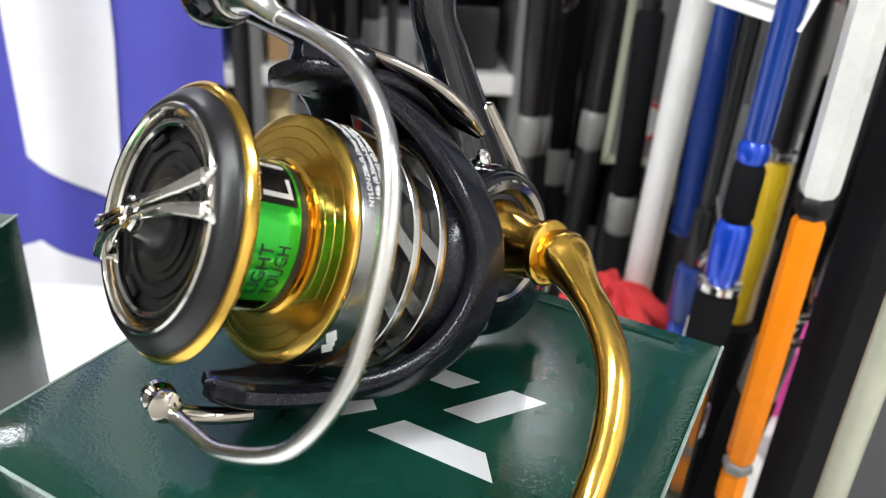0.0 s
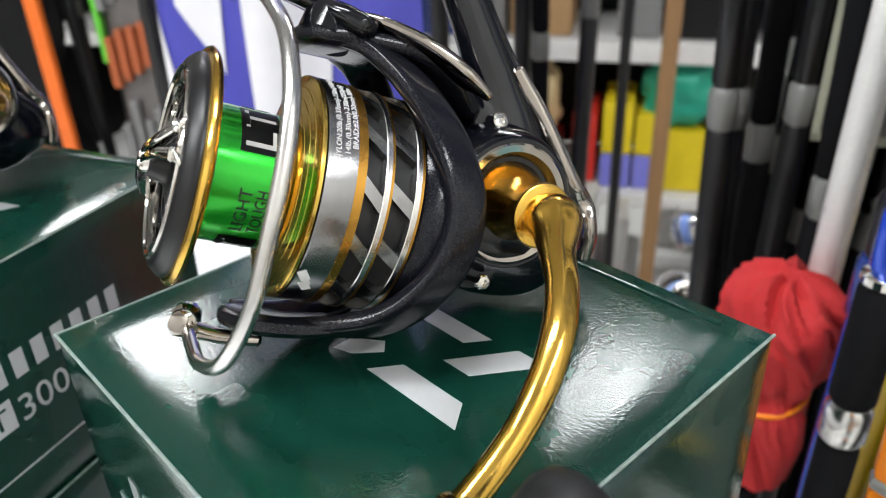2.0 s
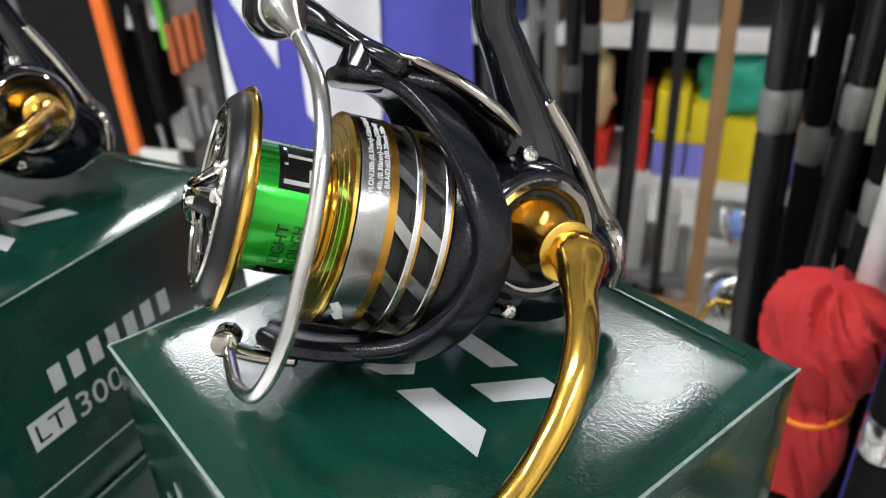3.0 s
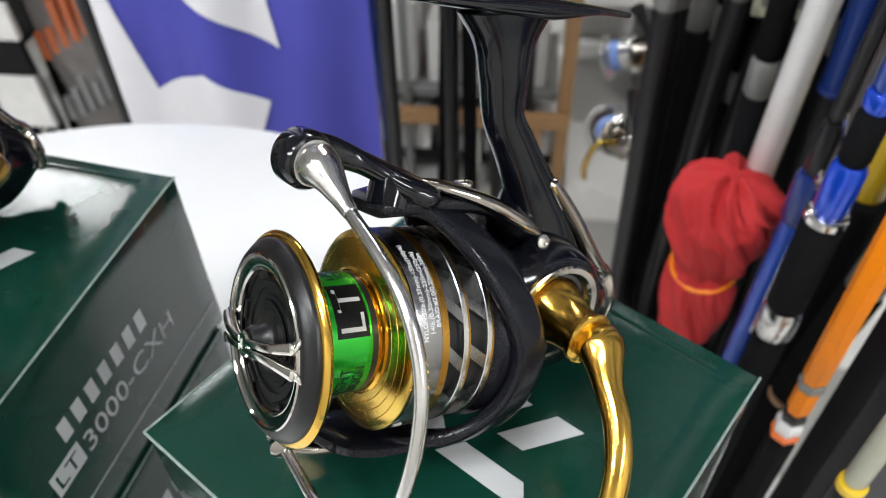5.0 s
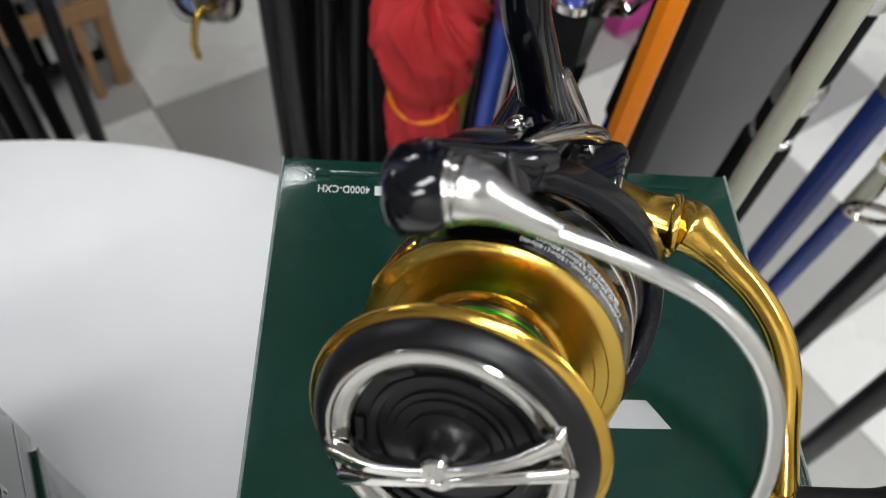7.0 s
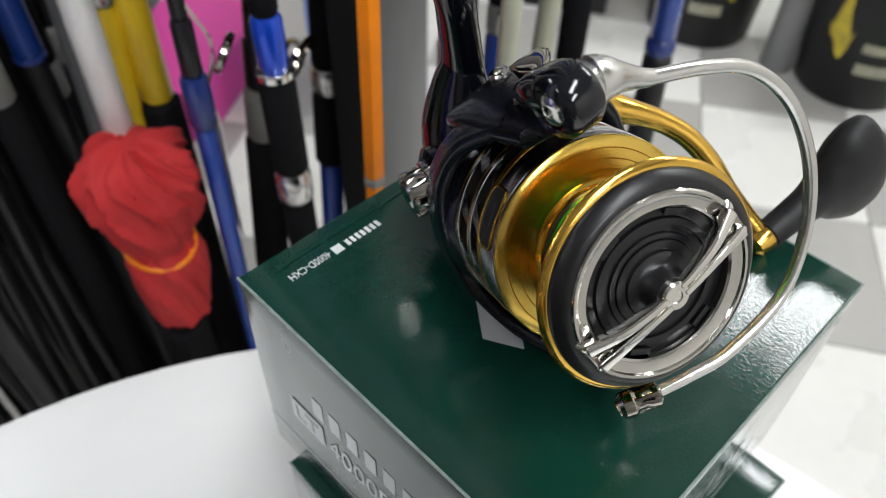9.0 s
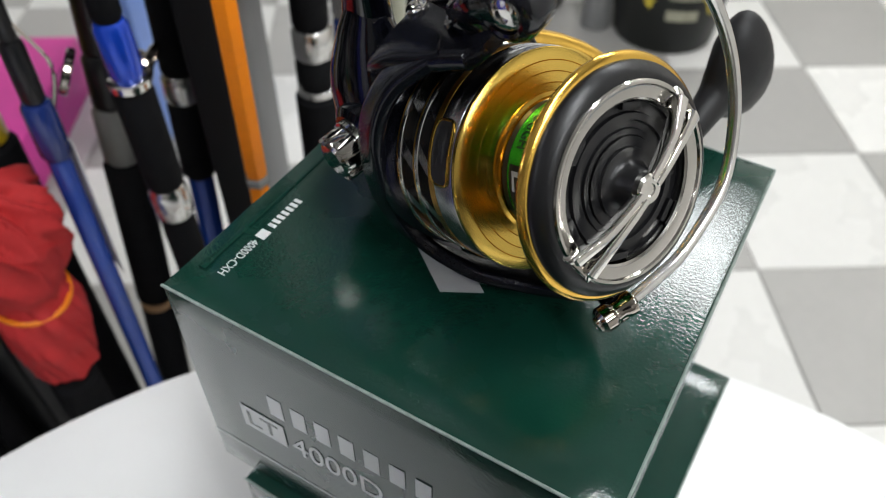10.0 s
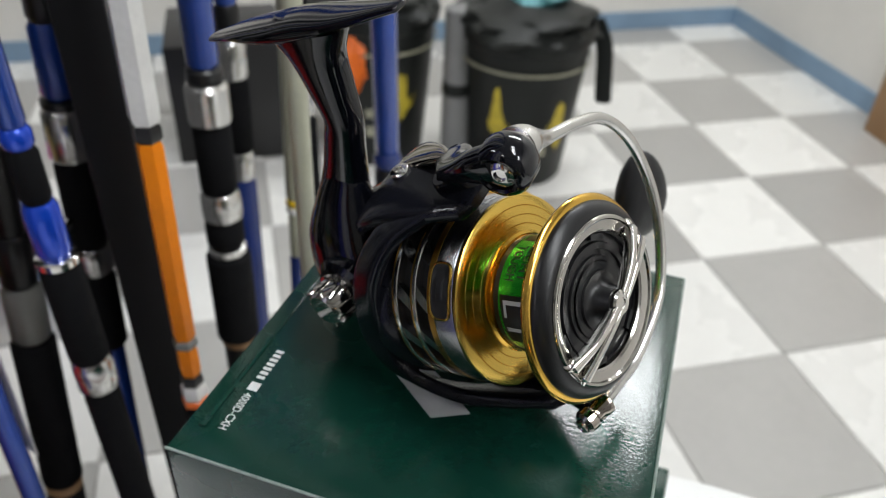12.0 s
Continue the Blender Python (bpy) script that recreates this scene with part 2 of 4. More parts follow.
    if bevel:
        bmesh.ops.bevel(bm, geom=bm.edges[:], offset=bevel, segments=2, affect="EDGES")
    return bm


def merge(*bms):
    out = bmesh.new()
    for b in bms:
        me = bpy.data.meshes.new("tmp")
        b.to_mesh(me)
        b.free()
        out.from_mesh(me)
        bpy.data.meshes.remove(me)
    return out


def moved(bm, m):
    bmesh.ops.transform(bm, matrix=m, verts=bm.verts)
    return bm


def lettering(text, height, depth=0.0001, spacing=1.0):
    """Words as a thin solid in the x-y plane, starting at the origin, capitals of the given height."""
    cu = bpy.data.curves.new("words", "FONT")
    cu.body, cu.size, cu.extrude, cu.space_character = text, height / 0.69, depth / 2, spacing
    cu.resolution_u = 3
    ob = bpy.data.objects.new("words", cu)
    scene.collection.objects.link(ob)
    bpy.context.view_layer.update()
    me = bpy.data.meshes.new_from_object(ob)
    bm = bmesh.new()
    bm.from_mesh(me)
    bpy.data.objects.remove(ob)
    bpy.data.curves.remove(cu)
    bpy.data.meshes.remove(me)
    return bm


def width_of(bm):
    xs = [v.co.x for v in bm.verts]
    return min(xs), max(xs)


def fit_width(bm, w):
    a, b = width_of(bm)
    for v in bm.verts:
        v.co.x = (v.co.x - a) * w / (b - a)
    return bm


def wrap(bm, radius, f0, ang0, sense=1):
    """Lays flat words round the reel's axis: x runs round it, y along the axis. Millimetres in radius and f0."""
    for v in bm.verts:
        a = ang0 + sense * v.co.x / (radius * 0.001)
        r = radius * 0.001 + v.co.z + 0.00006
        v.co = Vector((f0 * 0.001 + v.co.y, r * math.cos(a), r * math.sin(a)))
    return bm


# ---------------------------------------------------------------- room
A0, A1, B0, B1 = -2.8, 2.55, -1.95, 2.95      # the room's walls, in room coordinates
TILE = 0.3225


def room_box(name, a0, a1, b0, b1, z0, z1, material, label, category, bevel=0.0):
    ob = part(name, block((a0, b0, z0), (a1, b1, z1), bevel), material, smooth=False)
    ob.rotation_euler = (0, 0, ROOM)
    return tagged(ob, label, category, kind="structure")


floor = room_box("floor", A0 - 0.1, A1 + 0.1, B0 - 0.1, B1 + 0.1, FLOOR_Z - 0.10, FLOOR_Z - 0.004, GROUT,
                 "white and grey checked tile floor with thin grout lines", "floor")
room_box("ceiling", A0 - 0.1, A1 + 0.1, B0 - 0.1, B1 + 0.1, CEIL_Z, CEIL_Z + 0.1, CEIL, "plain white shop ceiling", "ceiling")
room_box("wall_east", A1, A1 + 0.1, B0, B1, FLOOR_Z, CEIL_Z, WALL, "off-white painted shop wall", "wall")
room_box("wall_south", A0, A1, B0 - 0.1, B0, FLOOR_Z, CEIL_Z, WALL, "off-white painted shop wall above a blue skirting", "wall")
# north and west walls are unseen, added dark to hold back bounced light
room_box("wall_north", A0, A1, B1, B1 + 0.1, FLOOR_Z, CEIL_Z, DARKENED_WALL, "unseen shop wall behind the rod racks, coloured dark to dim reflections", "wall")
room_box("wall_west", A0 - 0.1, A0, B0, B1, FLOOR_Z, CEIL_Z, DARKENED_WALL, "unseen closing wall, coloured dark to dim reflections", "wall")
room_box("baseboard_south", A0, A1, B0, B0 + 0.012, FLOOR_Z, FLOOR_Z + 0.068, BLUE_SKIRT, "blue painted skirting along the floor", "baseboard", 0.003)
room_box("baseboard_east", A1 - 0.012, A1, B0 + 0.012, B1, FLOOR_Z, FLOOR_Z + 0.068, BLUE_SKIRT, "blue painted skirting along the floor", "baseboard", 0.003)

# ceiling lights: long tube fittings, running across the shop; two are added fill


def ceiling_light(a, b, length=1.2, watts=32.0, turn=0.0):
    t = thing("ceiling_light", Matrix.Translation(rm(a, b, CEIL_Z)) @ pose(0, 0, 0, 0, 0, math.degrees(ROOM) + turn),
              "out-of-view white ceiling fitting with a bright frosted diffuser", "ceiling light", "ceiling lights")
    part("frame", block((-length / 2 - 0.02, -0.14, -0.05), (length / 2 + 0.02, 0.14, 0.0), 0.006), WHITE, t)
    part("diffuser", block((-length / 2, -0.12, -0.058), (length / 2, 0.12, -0.046), 0.003), LAMP, t, "glowing white diffuser")
    lamp = bpy.data.lights.new("tube_light", "AREA")
    lamp.shape, lamp.size, lamp.size_y, lamp.energy, lamp.color = "RECTANGLE", length, 0.24, watts, (0.95, 0.98, 1.0)
    ob = new("tube_light", lamp)
    ob.parent = t
    ob.matrix_local = pose(0, 0, -0.065)


LAMP = glow("diffuser_glow", (0.96, 0.985, 1.0), 6.0)
# first three placed from glare on the carton; last two are unseen fill, added
for a, b, turn, w in ((0.40, 2.18, 0, 40), (-1.55, 2.08, 0, 40), (1.62, -1.20, 60, 38), (-1.70, -1.20, 0, 38), (-0.45, -0.55, 0, 27)):
    ceiling_light(a, b, 1.2, w, turn)


# ---------------------------------------------------------------- table
def round_table():
    t = thing("round_table", Matrix.Translation((-0.142, -0.183, FLOOR_Z)), "round white plastic table with a plain smooth top", "table")
    h = TABLE_Z - FLOOR_Z
    R = 0.337
    part("tabletop", lathe([(h - 0.030, 0), (h - 0.030, R - 0.012), (h - 0.026, R - 0.003), (h - 0.008, R), (h - 0.002, R - 0.003),
                            (h, R - 0.010), (h, 0)], 128, "z", 1.0), TABLE_WHITE, t)
    part("column", lathe([(0.04, 0), (0.04, 0.05), (h - 0.05, 0.035), (h - 0.03, 0.09), (h - 0.03, 0)], 32, "z", 1.0), TABLE_WHITE, t)
    part("foot", lathe([(0, 0), (0, 0.22), (0.015, 0.22), (0.05, 0.06), (0.05, 0)], 48, "z", 1.0), TABLE_WHITE, t)
    return t


round_table()


# ---------------------------------------------------------------- cartons
def bars_word(parent, m, count, height, pitch, material):
    """Plain upright bars in place of a name."""
    for i in range(count):
        part("name_bar", moved(block((i * pitch, 0, -0.00004), (i * pitch + pitch * 0.60, height, 0.00004)), m), material, parent, smooth=False)


def carton(m, size, label, code, logo=True, top_words=True):
    """A glossy printed carton; its top's back left corner at the origin, x along the back edge, y to the back, top at z 0."""
    w, d, h = size
    t = thing("reel_carton", m, label, "carton", "green reel cartons")
    bm = block((0, -d, -h), (w, 0, 0), 0.0009, 2)
    bmesh.ops.subdivide_edges(bm, edges=[e for e in bm.edges if e.calc_length() > 0.05], cuts=10, use_grid_fill=True)
    for v in bm.verts:                                    # card bulges and dents slightly
        n = noise.noise(v.co * 28 + m.translation * 9)
        for k, (lo, hi) in enumerate(((0, w), (-d, 0), (-h, 0))):
            if k < 2 and (abs(v.co[k] - lo) < 0.0004 or abs(v.co[k] - hi) < 0.0004):
                v.co[k] += abs(n) * 0.0004 * (1 if abs(v.co[k] - lo) < 0.0004 else -1)
    part("box_body", bm, BOX_GREEN, t)
    # the tuck flap's seam along the back of the lid
    part("lid_flap", merge(block((0.012, -0.0062, 0.00005), (w - 0.012, -0.0046, 0.00045), 0.00015), block((0.010, -0.0066, 0.0001), (0.014, -0.0040, 0.0007), 0.0002)),
         BOX_GREEN, t, "scuffed edge of the tuck-in lid flap")
    # worn edges
    for i, (a, b) in enumerate((((0, 0), (0, -d)), ((0, -d), (w, -d)), ((w, -d), (w, 0)))):
        part("worn_edge", sweep([(a[0], a[1], -0.00022), ((a[0] + b[0]) / 2, (a[1] + b[1]) / 2, -0.00018), (b[0], b[1], -0.00022)], (0.00045, 0.00045), n=6, smooth=10, k=1.0),
             BOX_EDGE, t, "rubbed pale edge of the carton")
    z = 0.00012
    if logo:
        for poly in (((71, -81.4), (76.2, -74), (96.7, -74), (101.9, -81.4)), ((81.8, -66), (92.4, -50.3), (101.7, -50.3), (90.8, -66)),
                     ((56.4, -57.5), (80.2, -57.5), (84.5, -51.6), (61.0, -51.6)), ((49.1, -49.4), (36.2, -65.6), (41.9, -76.0), (57.5, -57.0)),
                     ((58.0, -82), (63.3, -80.2), (68.8, -74.1), (65.4, -71), (58.0, -76))):
            k = 1.0
            part("printed_mark", prism([(x * 0.001 * k, y * 0.001 * k) for x, y in poly], 0.00005, z), SILVER_PRINT, t, "flat silver printed shape", smooth=False)
    if top_words:
        wm = pose(0.0455, -0.0100, z, 0, 0, 180)
        bars_word(t, wm, 7, 0.0026, 0.0020, WHITE_PRINT)
        part("size_badge", moved(block((0.0150, -0.0003, -0.00004), (0.0184, 0.0030, 0.00004)), wm), WHITE_PRINT, t, smooth=False)
        part("size_code", moved(fit_width(lettering(code, 0.0026), 0.0148), wm @ pose(0.0197, 0, 0)), WHITE_PRINT, t, "small white size code", smooth=False)
    # printed sides: name, badge and size code, with a thin white line under them
    for turn, base, length in ((-90, (-0.00012, -0.030, 0), d), (0, (0.030, -d - 0.00012, 0), w), (90, (w + 0.00012, -d + 0.030, 0), d)):
        fm = Matrix.Translation(base) @ (pose(0, 0, 0, 90, 0, turn))
        bars_word(t, fm @ pose(0.0, -0.0400, 0), 7, 0.0098, 0.0083, SILVER_PRINT)
        part("size_badge", moved(merge(block((-0.013, -0.0562, -0.00004), (0.0035, -0.0445, 0.00004))), fm), SILVER_PRINT, t, smooth=False)
        part("badge_letters", moved(fit_width(lettering("LT", 0.0074), 0.0120), fm @ pose(-0.0108, -0.0540, 0.00008)), BOX_GREEN, t, smooth=False)
        part("size_code", moved(fit_width(lettering(code, 0.0098), 0.062), fm @ pose(0.0060, -0.0562, 0)), SILVER_PRINT, t, "size code in pale capitals", smooth=False)
        part("printed_line", moved(block((-0.030, -0.0735, -0.00004), (length - 0.032, -0.0728, 0.00004)), fm), SILVER_PRINT, t, smooth=False)
    return t


BOX_H = 0.090
carton(Matrix.Identity(4), (0.1335, 0.1305, BOX_H), "glossy dark green reel carton with silver print under the reel", "4000D-CXH")
carton(Matrix.Translation((-0.004, -0.012, -BOX_H - 0.0008)) @ pose(0, 0, 0, 0, 0, -1.5), (0.130, 0.129, -(TABLE_Z + BOX_H) - 0.0008),
       "glossy dark green carton lying on the white table", "4000D-CXH", logo=False, top_words=False)
M2 = Matrix.Translation((-0.0874, -0.0529, 0)) @ pose(0, 0, 0, 0, 0, 24) @ Matrix.Translation((-0.130, 0, 0))
carton(M2, (0.130, 0.129, BOX_H), "glossy dark green reel carton carrying a second reel", "3000-CXH")
carton(Matrix.Translation((0.003, -0.004, -BOX_H - 0.0008)) @ M2, (0.130, 0.129, -(TABLE_Z + BOX_H) - 0.0008),
       "glossy dark green carton under the second carton", "3000-CXH", logo=False, top_words=False)


# ---------------------------------------------------------------- the reel; millimetres along its axis, to the handle side, to the foot
def axes(origin, yaw, pitch, roll):
    y, p, r = radians(yaw), radians(pitch), radians(roll)
    d = Vector((math.cos(p) * math.sin(y), -math.cos(p) * math.cos(y), math.sin(p)))
    s = Vector((0, 0, 1)).cross(d).normalized()
    u = d.cross(s)
    hh, vv = s * math.cos(r) + u * math.sin(r), u * math.cos(r) - s * math.sin(r)
    return Matrix(((d.x, hh.x, vv.x, origin[0]), (d.y, hh.y, vv.y, origin[1]), (d.z, hh.z, vv.z, origin[2]), (0, 0, 0, 1)))


def polar(f, r, deg):
    return (f, r * math.cos(radians(deg)), r * math.sin(radians(deg)))


def screw(parent, at, direction, r, material=CHROME):
    bm = lathe([(-0.6, 0), (-0.6, r), (0.5, r), (0.9, r * 0.8), (1.0, r * 0.45), (0.3, r * 0.40), (0.3, 0)], 24)
    rot = Vector(direction).to_track_quat("X", "Z").to_matrix().to_4x4()
    return part("screw", moved(bm, Matrix.Translation(Vector(at) * 0.001) @ rot), material, parent, "polished screw head")


def spinning_reel(m, label):
    t = thing("spinning_reel", m, label, "fishing reel", "reels on cartons")
    # spool
    spool = part("spool", lathe([(-19.5, 14), (-19.0, 16.0), (-17.6, 16.3), (-17.2, 15.6), (-17.4, 14.9), (1.0, 14.9), (0.6, 17), (0.5, 23.8),
                                 (0.8, 25.6), (1.5, 26.3), (2.0, 26.4), (2.5, 26.1), (3.0, 25.4), (3.2, 24.8), (3.1, 22), (2.6, 20), (2.6, 0)], 120),
                 GOLD, t, "gold anodised spool with a polished lip")
    part("flange", lathe([(-18.0, 15.8), (-18.25, 18.0), (-18.50, 18.10), (-18.30, 18.24), (-18.62, 20.4), (-18.88, 20.50), (-18.68, 20.64), (-19.02, 22.8), (-19.28, 22.90), (-19.08, 23.04), (-19.5, 25.35), (-19.8, 25.75), (-20.5, 25.75), (-20.9, 24), (-20.9, 15)], 120),
         GOLD_SAT, spool, "turned gold flange with fine rings")
    sleeve = part("arbor_sleeve", lathe([(-16.4, 14.8), (-16.4, 15.25), (0.0, 15.25), (0.0, 14.8)], 96), SLEEVE, spool, "shiny green foil label round the arbor")
    part("sleeve_border", merge(lathe([(-16.42, 15.2), (-16.42, 15.33), (-14.9, 15.33), (-14.9, 15.2)], 96), lathe([(-1.2, 15.2), (-1.2, 15.33), (0.02, 15.33), (0.02, 15.2)], 96)), BLACK_PRINT, sleeve)
    for a0 in (68, 183, 298):
        bm = wrap(moved(block((0, 0, 0), (0.0140, 0.0085, 0.00005)), Matrix.Identity(4)), 15.26, -14.2, radians(a0 - 52), 1)
        bmesh.ops.subdivide_edges(bm, edges=bm.edges[:], cuts=5, use_grid_fill=True)
        for v in bm.verts:
            q = Vector((0, v.co.y, v.co.z))
            q = q.normalized() * 0.01534
            v.co.y, v.co.z = q.y, q.z
        part("badge_field", bm, BLACK_PRINT, sleeve)
        part("badge_letters", wrap(fit_width(lettering("LT", 0.0066), 0.0112), 15.38, -13.2, radians(a0 - 47), 1), SILVER_PRINT, sleeve, "silver capitals")
        part("small_word", wrap(fit_width(lettering("LIGHT", 0.0026), 0.0105), 15.30, -9.6, radians(a0 + 10), 1), BLACK_PRINT, sleeve)
        part("small_word", wrap(fit_width(lettering("TOUGH", 0.0026), 0.0105), 15.30, -13.2, radians(a0 + 10), 1), BLACK_PRINT, sleeve)
    skirt = part("skirt", lathe([(-20.95, 24.0), (-20.95, 25.62), (-21.3, 25.75), (-27.6, 25.85), (-27.6, 24.6)], 120), GUN, spool, "gunmetal skirt with printed line capacity")
    part("gold_band", lathe([(-27.6, 24.6), (-27.6, 25.92), (-29.6, 25.92), (-29.6, 24.6)], 120), GOLD_DEEP, skirt, "gold band round the skirt")
    part("inner_drum", lathe([(-20, 23.0), (-46, 23.0), (-46, 20)], 96), DARK, skirt)
    for f0, f1 in ((-29.6, -34.0), (-35.6, -41.2)):
        n = 13
        for i in range(n):
            b = bmesh.new()
            a0 = 360 / n * i
            rows = []
            for s in range(5):
                f = f0 + (f1 - f0) * s / 4
                tw = a0 - 9 * s / 4
                rows.append([b.verts.new(Vector(polar(f, r, tw + da)) * 0.001) for r, da in ((25.6, 0), (25.6, 4), (25.6, 8), (23.2, 8), (23.2, 0))])
            for p, q in zip(rows, rows[1:]):
                for j in range(5):
                    b.faces.new((p[j], p[(j + 1) % 5], q[(j + 1) % 5], q[j]))
            part("skirt_strut", b, GUN, skirt)
    for f0 in (-34.0, -41.2):
        ring = part("skirt_ring", lathe([(f0, 23.2), (f0, 25.7), (f0 - 0.2, 25.9), (f0 - 1.3, 25.9), (f0 - 1.4, 23.2)], 120), SILVER, skirt, "bright silver ring with a gold edge")
        part("ring_edge", lathe([(f0 - 1.32, 23.4), (f0 - 1.32, 25.92), (f0 - 1.9, 25.92), (f0 - 1.9, 23.4)], 120), GOLD_DEEP, skirt)
    a = radians(3)
    for i, (words, f) in enumerate((("NYLON:20lb.(0.37mm)-150m(160yds)", -23.6), ("14lb.(0.30mm)-230m(250yds)", -25.6), ("BRAID:#2.0(0.20mm)-300m", -27.3))):
        part("capacity_print", wrap(fit_width(lettering(words, 0.00118), (0.0260, 0.0215, 0.0195)[i]), 25.84, f, radians((12, 16, 19)[i]), 1), WHITE_PRINT, skirt, "small white capacity figures")
    for k, a0 in enumerate((-58, -54, -50)):
        part("printed_mark", wrap(moved(block((0, 0, 0), (0.0034, 0.0013 + 0.0008 * (k != 1), 0.00004)), pose(0, 0, 0, 0, 0, 35)), 25.80, -25.8 + 0.7 * k, radians(a0), 1), WHITE_PRINT, skirt, smooth=False)
    # line clip in the skirt
    outline = [(-25.1 + 3.1 * math.copysign(abs(math.cos(u)) ** 0.45, math.cos(u)), 131 + 15.5 * math.copysign(abs(math.sin(u)) ** 0.45, math.sin(u))) for u in [i * math.pi / 20 for i in range(41)]]
    bm = bmesh.new()
    rings = [[bm.verts.new(Vector(polar(-25.1 + (f + 25.1) * k, r, 131 + (d - 131) * k)) * 0.001) for f, d in outline[:-1]] for k, r in ((1.0, 25.3), (1.0, 26.15), (0.86, 26.15), (0.80, 25.98), (0.4, 25.98), (0.3, 26.25), (0.02, 26.25))]
    for p, q in zip(rings, rings[1:]):
        for i in range(40):
            bm.faces.new((p[i], p[(i + 1) % 40], q[(i + 1) % 40], q[i]))
    bm.faces.new(rings[-1])
    clip = part("line_clip", bm, DARK, spool, "black line clip in a gold surround")
    part("clip_surround", sweep([polar(f + 0.0, 26.05, d) for f, d in [(-25.1 + (f + 25.1) * 1.08, 131 + (d - 131) * 1.03) for f, d in outline]], (0.38, 0.38), up=(1, 0.3, 0.2), smooth=0, n=8), GOLD, clip, "gold rim")
    # drag knob
    knob = part("drag_knob", lathe([(1.4, 24.7), (2.2, 24.7), (2.8, 24.4), (4.4, 22.8), (4.9, 21.8), (4.9, 21.2), (3.0, 21.0), (2.8, 17.2), (2.0, 16.9), (2.0, 14.6), (2.8, 14.3), (2.8, 12.9), (2.1, 12.7), (2.1, 11.3), (2.7, 11.1), (2.7, 9.9), (2.2, 9.7), (2.2, 8.6),
                                    (3.1, 9.7), (3.1, 7.7), (3.8, 7.5), (4.0, 5.8), (5.0, 4.7), (7.0, 4.2), (8.3, 3.7), (8.5, 0)], 96), MATT_BLACK, t, "black drag knob with stepped rings")
    knob.location.x = 0.0016
    part("trim_ring", lathe([(3.4, 21.25), (5.1, 21.25), (5.5, 20.9), (5.45, 20.3), (4.9, 20.0), (4.3, 18.2), (4.4, 17.6), (4.0, 17.1), (2.6, 17.0)], 96), TRIM, knob, "chromed dished ring")
    part("hub_cap", lathe([(8.0, 0), (8.0, 3.3), (9.4, 3.3), (9.9, 2.8), (9.9, 1.4), (9.6, 1.2), (9.6, 0)], 40), CHROME, knob, "chromed centre cap")
    for s in (1, -1):
        ang = KNOB_BAR + (0 if s > 0 else 180)
        for off in (-1, 1):
            p0, p1, p2, p3 = polar(8.9, 2.2, ang + off * 28), polar(8.5, 6.5, ang + off * 9.5), polar(7.5, 13, ang + off * 6.8), polar(5.8, 20.2, ang + off * 8.2)
            part("grip_bar", sweep([p0, p1, p2, p3], [(0.8, 1.3), (0.95, 1.5), (1.1, 1.6), (1.5, 1.4)], up=(1, 0, 0), square=0.75), CHROME, knob, "chromed bar across the knob")
            part("bar_foot", sweep([polar(5.6, 19.8, ang + off * 8.2), polar(5.2, 20.8, ang + off * 10.5), polar(4.4, 21.3, ang + off * 13.5)], [(1.2, 0.9), (1.0, 0.8), (0.6, 0.5)], up=(1, 0, 0), square=0.6), CHROME, knob)
        part("bar_bridge", moved(block((3.4, -2.6, -0.7), (5.9, 2.6, 0.8), 0.4), Matrix.Scale(0.001, 4) @ Matrix.Rotation(radians(ang - 90), 4, "X") @ Matrix.Translation((0, 0, 20.2))), SMOKE, knob)
    for i in range(6):
        part("knob_rib", moved(block((2.2, -2.6, -0.8), (3.3, 2.6, 0.8), 0.3), Matrix.Scale(0.001, 4) @ Matrix.Rotation(radians(60 * i + 20), 4, "X") @ Matrix.Translation((0, 0, 15.8))), MATT_BLACK, knob)
    # rotor
    rotor = part("rotor", lathe([(-43.5, 22), (-43.5, 24.4), (-46, 26.6), (-52, 27.2), (-57, 24.5), (-60, 17), (-60, 0)], 96), ROTOR_BLACK, t, "black rotor with sparkling lacquer and two open arms")
    for line in ([(-19, 6, 34.6), (-31, 11, 33.4), (-40.4, 19.8, 25.0), (-48.2, 26.8, 12.0), (-52.8, 28.5, -1.4), (-50.4, 25.0, -16.0), (-42, 16.0, -27.0), (-28.6, 3, -31.2), (-16, -8, -31.4)],
                 [(-25, -2, 35.6), (-38, -10.5, 33.0), (-47.5, -18, 24.5), (-53.5, -23.0, 12.0), (-56.5, -25.6, -1.3), (-54.5, -25.6, -14), (-45, -22, -25.5), (-31, -16.5, -30.6), (-17, -12.5, -31.4)]):
        part("rotor_arm", sweep(line, [(3.8, 1.9), (4.6, 2.1), (4.9, 2.2), (4.8, 2.2), (4.4, 2.2), (4.6, 2.2), (4.8, 2.2), (5.0, 2.1), (4.8, 1.9)], n=20, square=0.7, radial=True), ROTOR_BLACK, rotor)
    part("arm_bridge", sweep([(-60, 3, 26), (-52, 3, 32), (-42, 3, 35), (-30, 3, 35), (-23, 3.5, 34.4), (-17, 3.5, 33.6)], [(9, 2.4), (12, 3.0), (12.5, 3.0), (11, 2.8), (9.8, 2.8), (8.2, 2.6)], up=(0, 0, 1), n=28, square=0.55), ROTOR_BLACK, rotor)
    part("arm_bridge", sweep([(-36, -1, -30.5), (-26, -4, -32.0), (-20, -8, -32.2), (-15, -11, -31.6)], [(14, 2.4), (13, 2.8), (10.5, 3.0), (7, 2.6)], up=(0, 0, 1), square=0.5), ROTOR_BLACK, rotor)
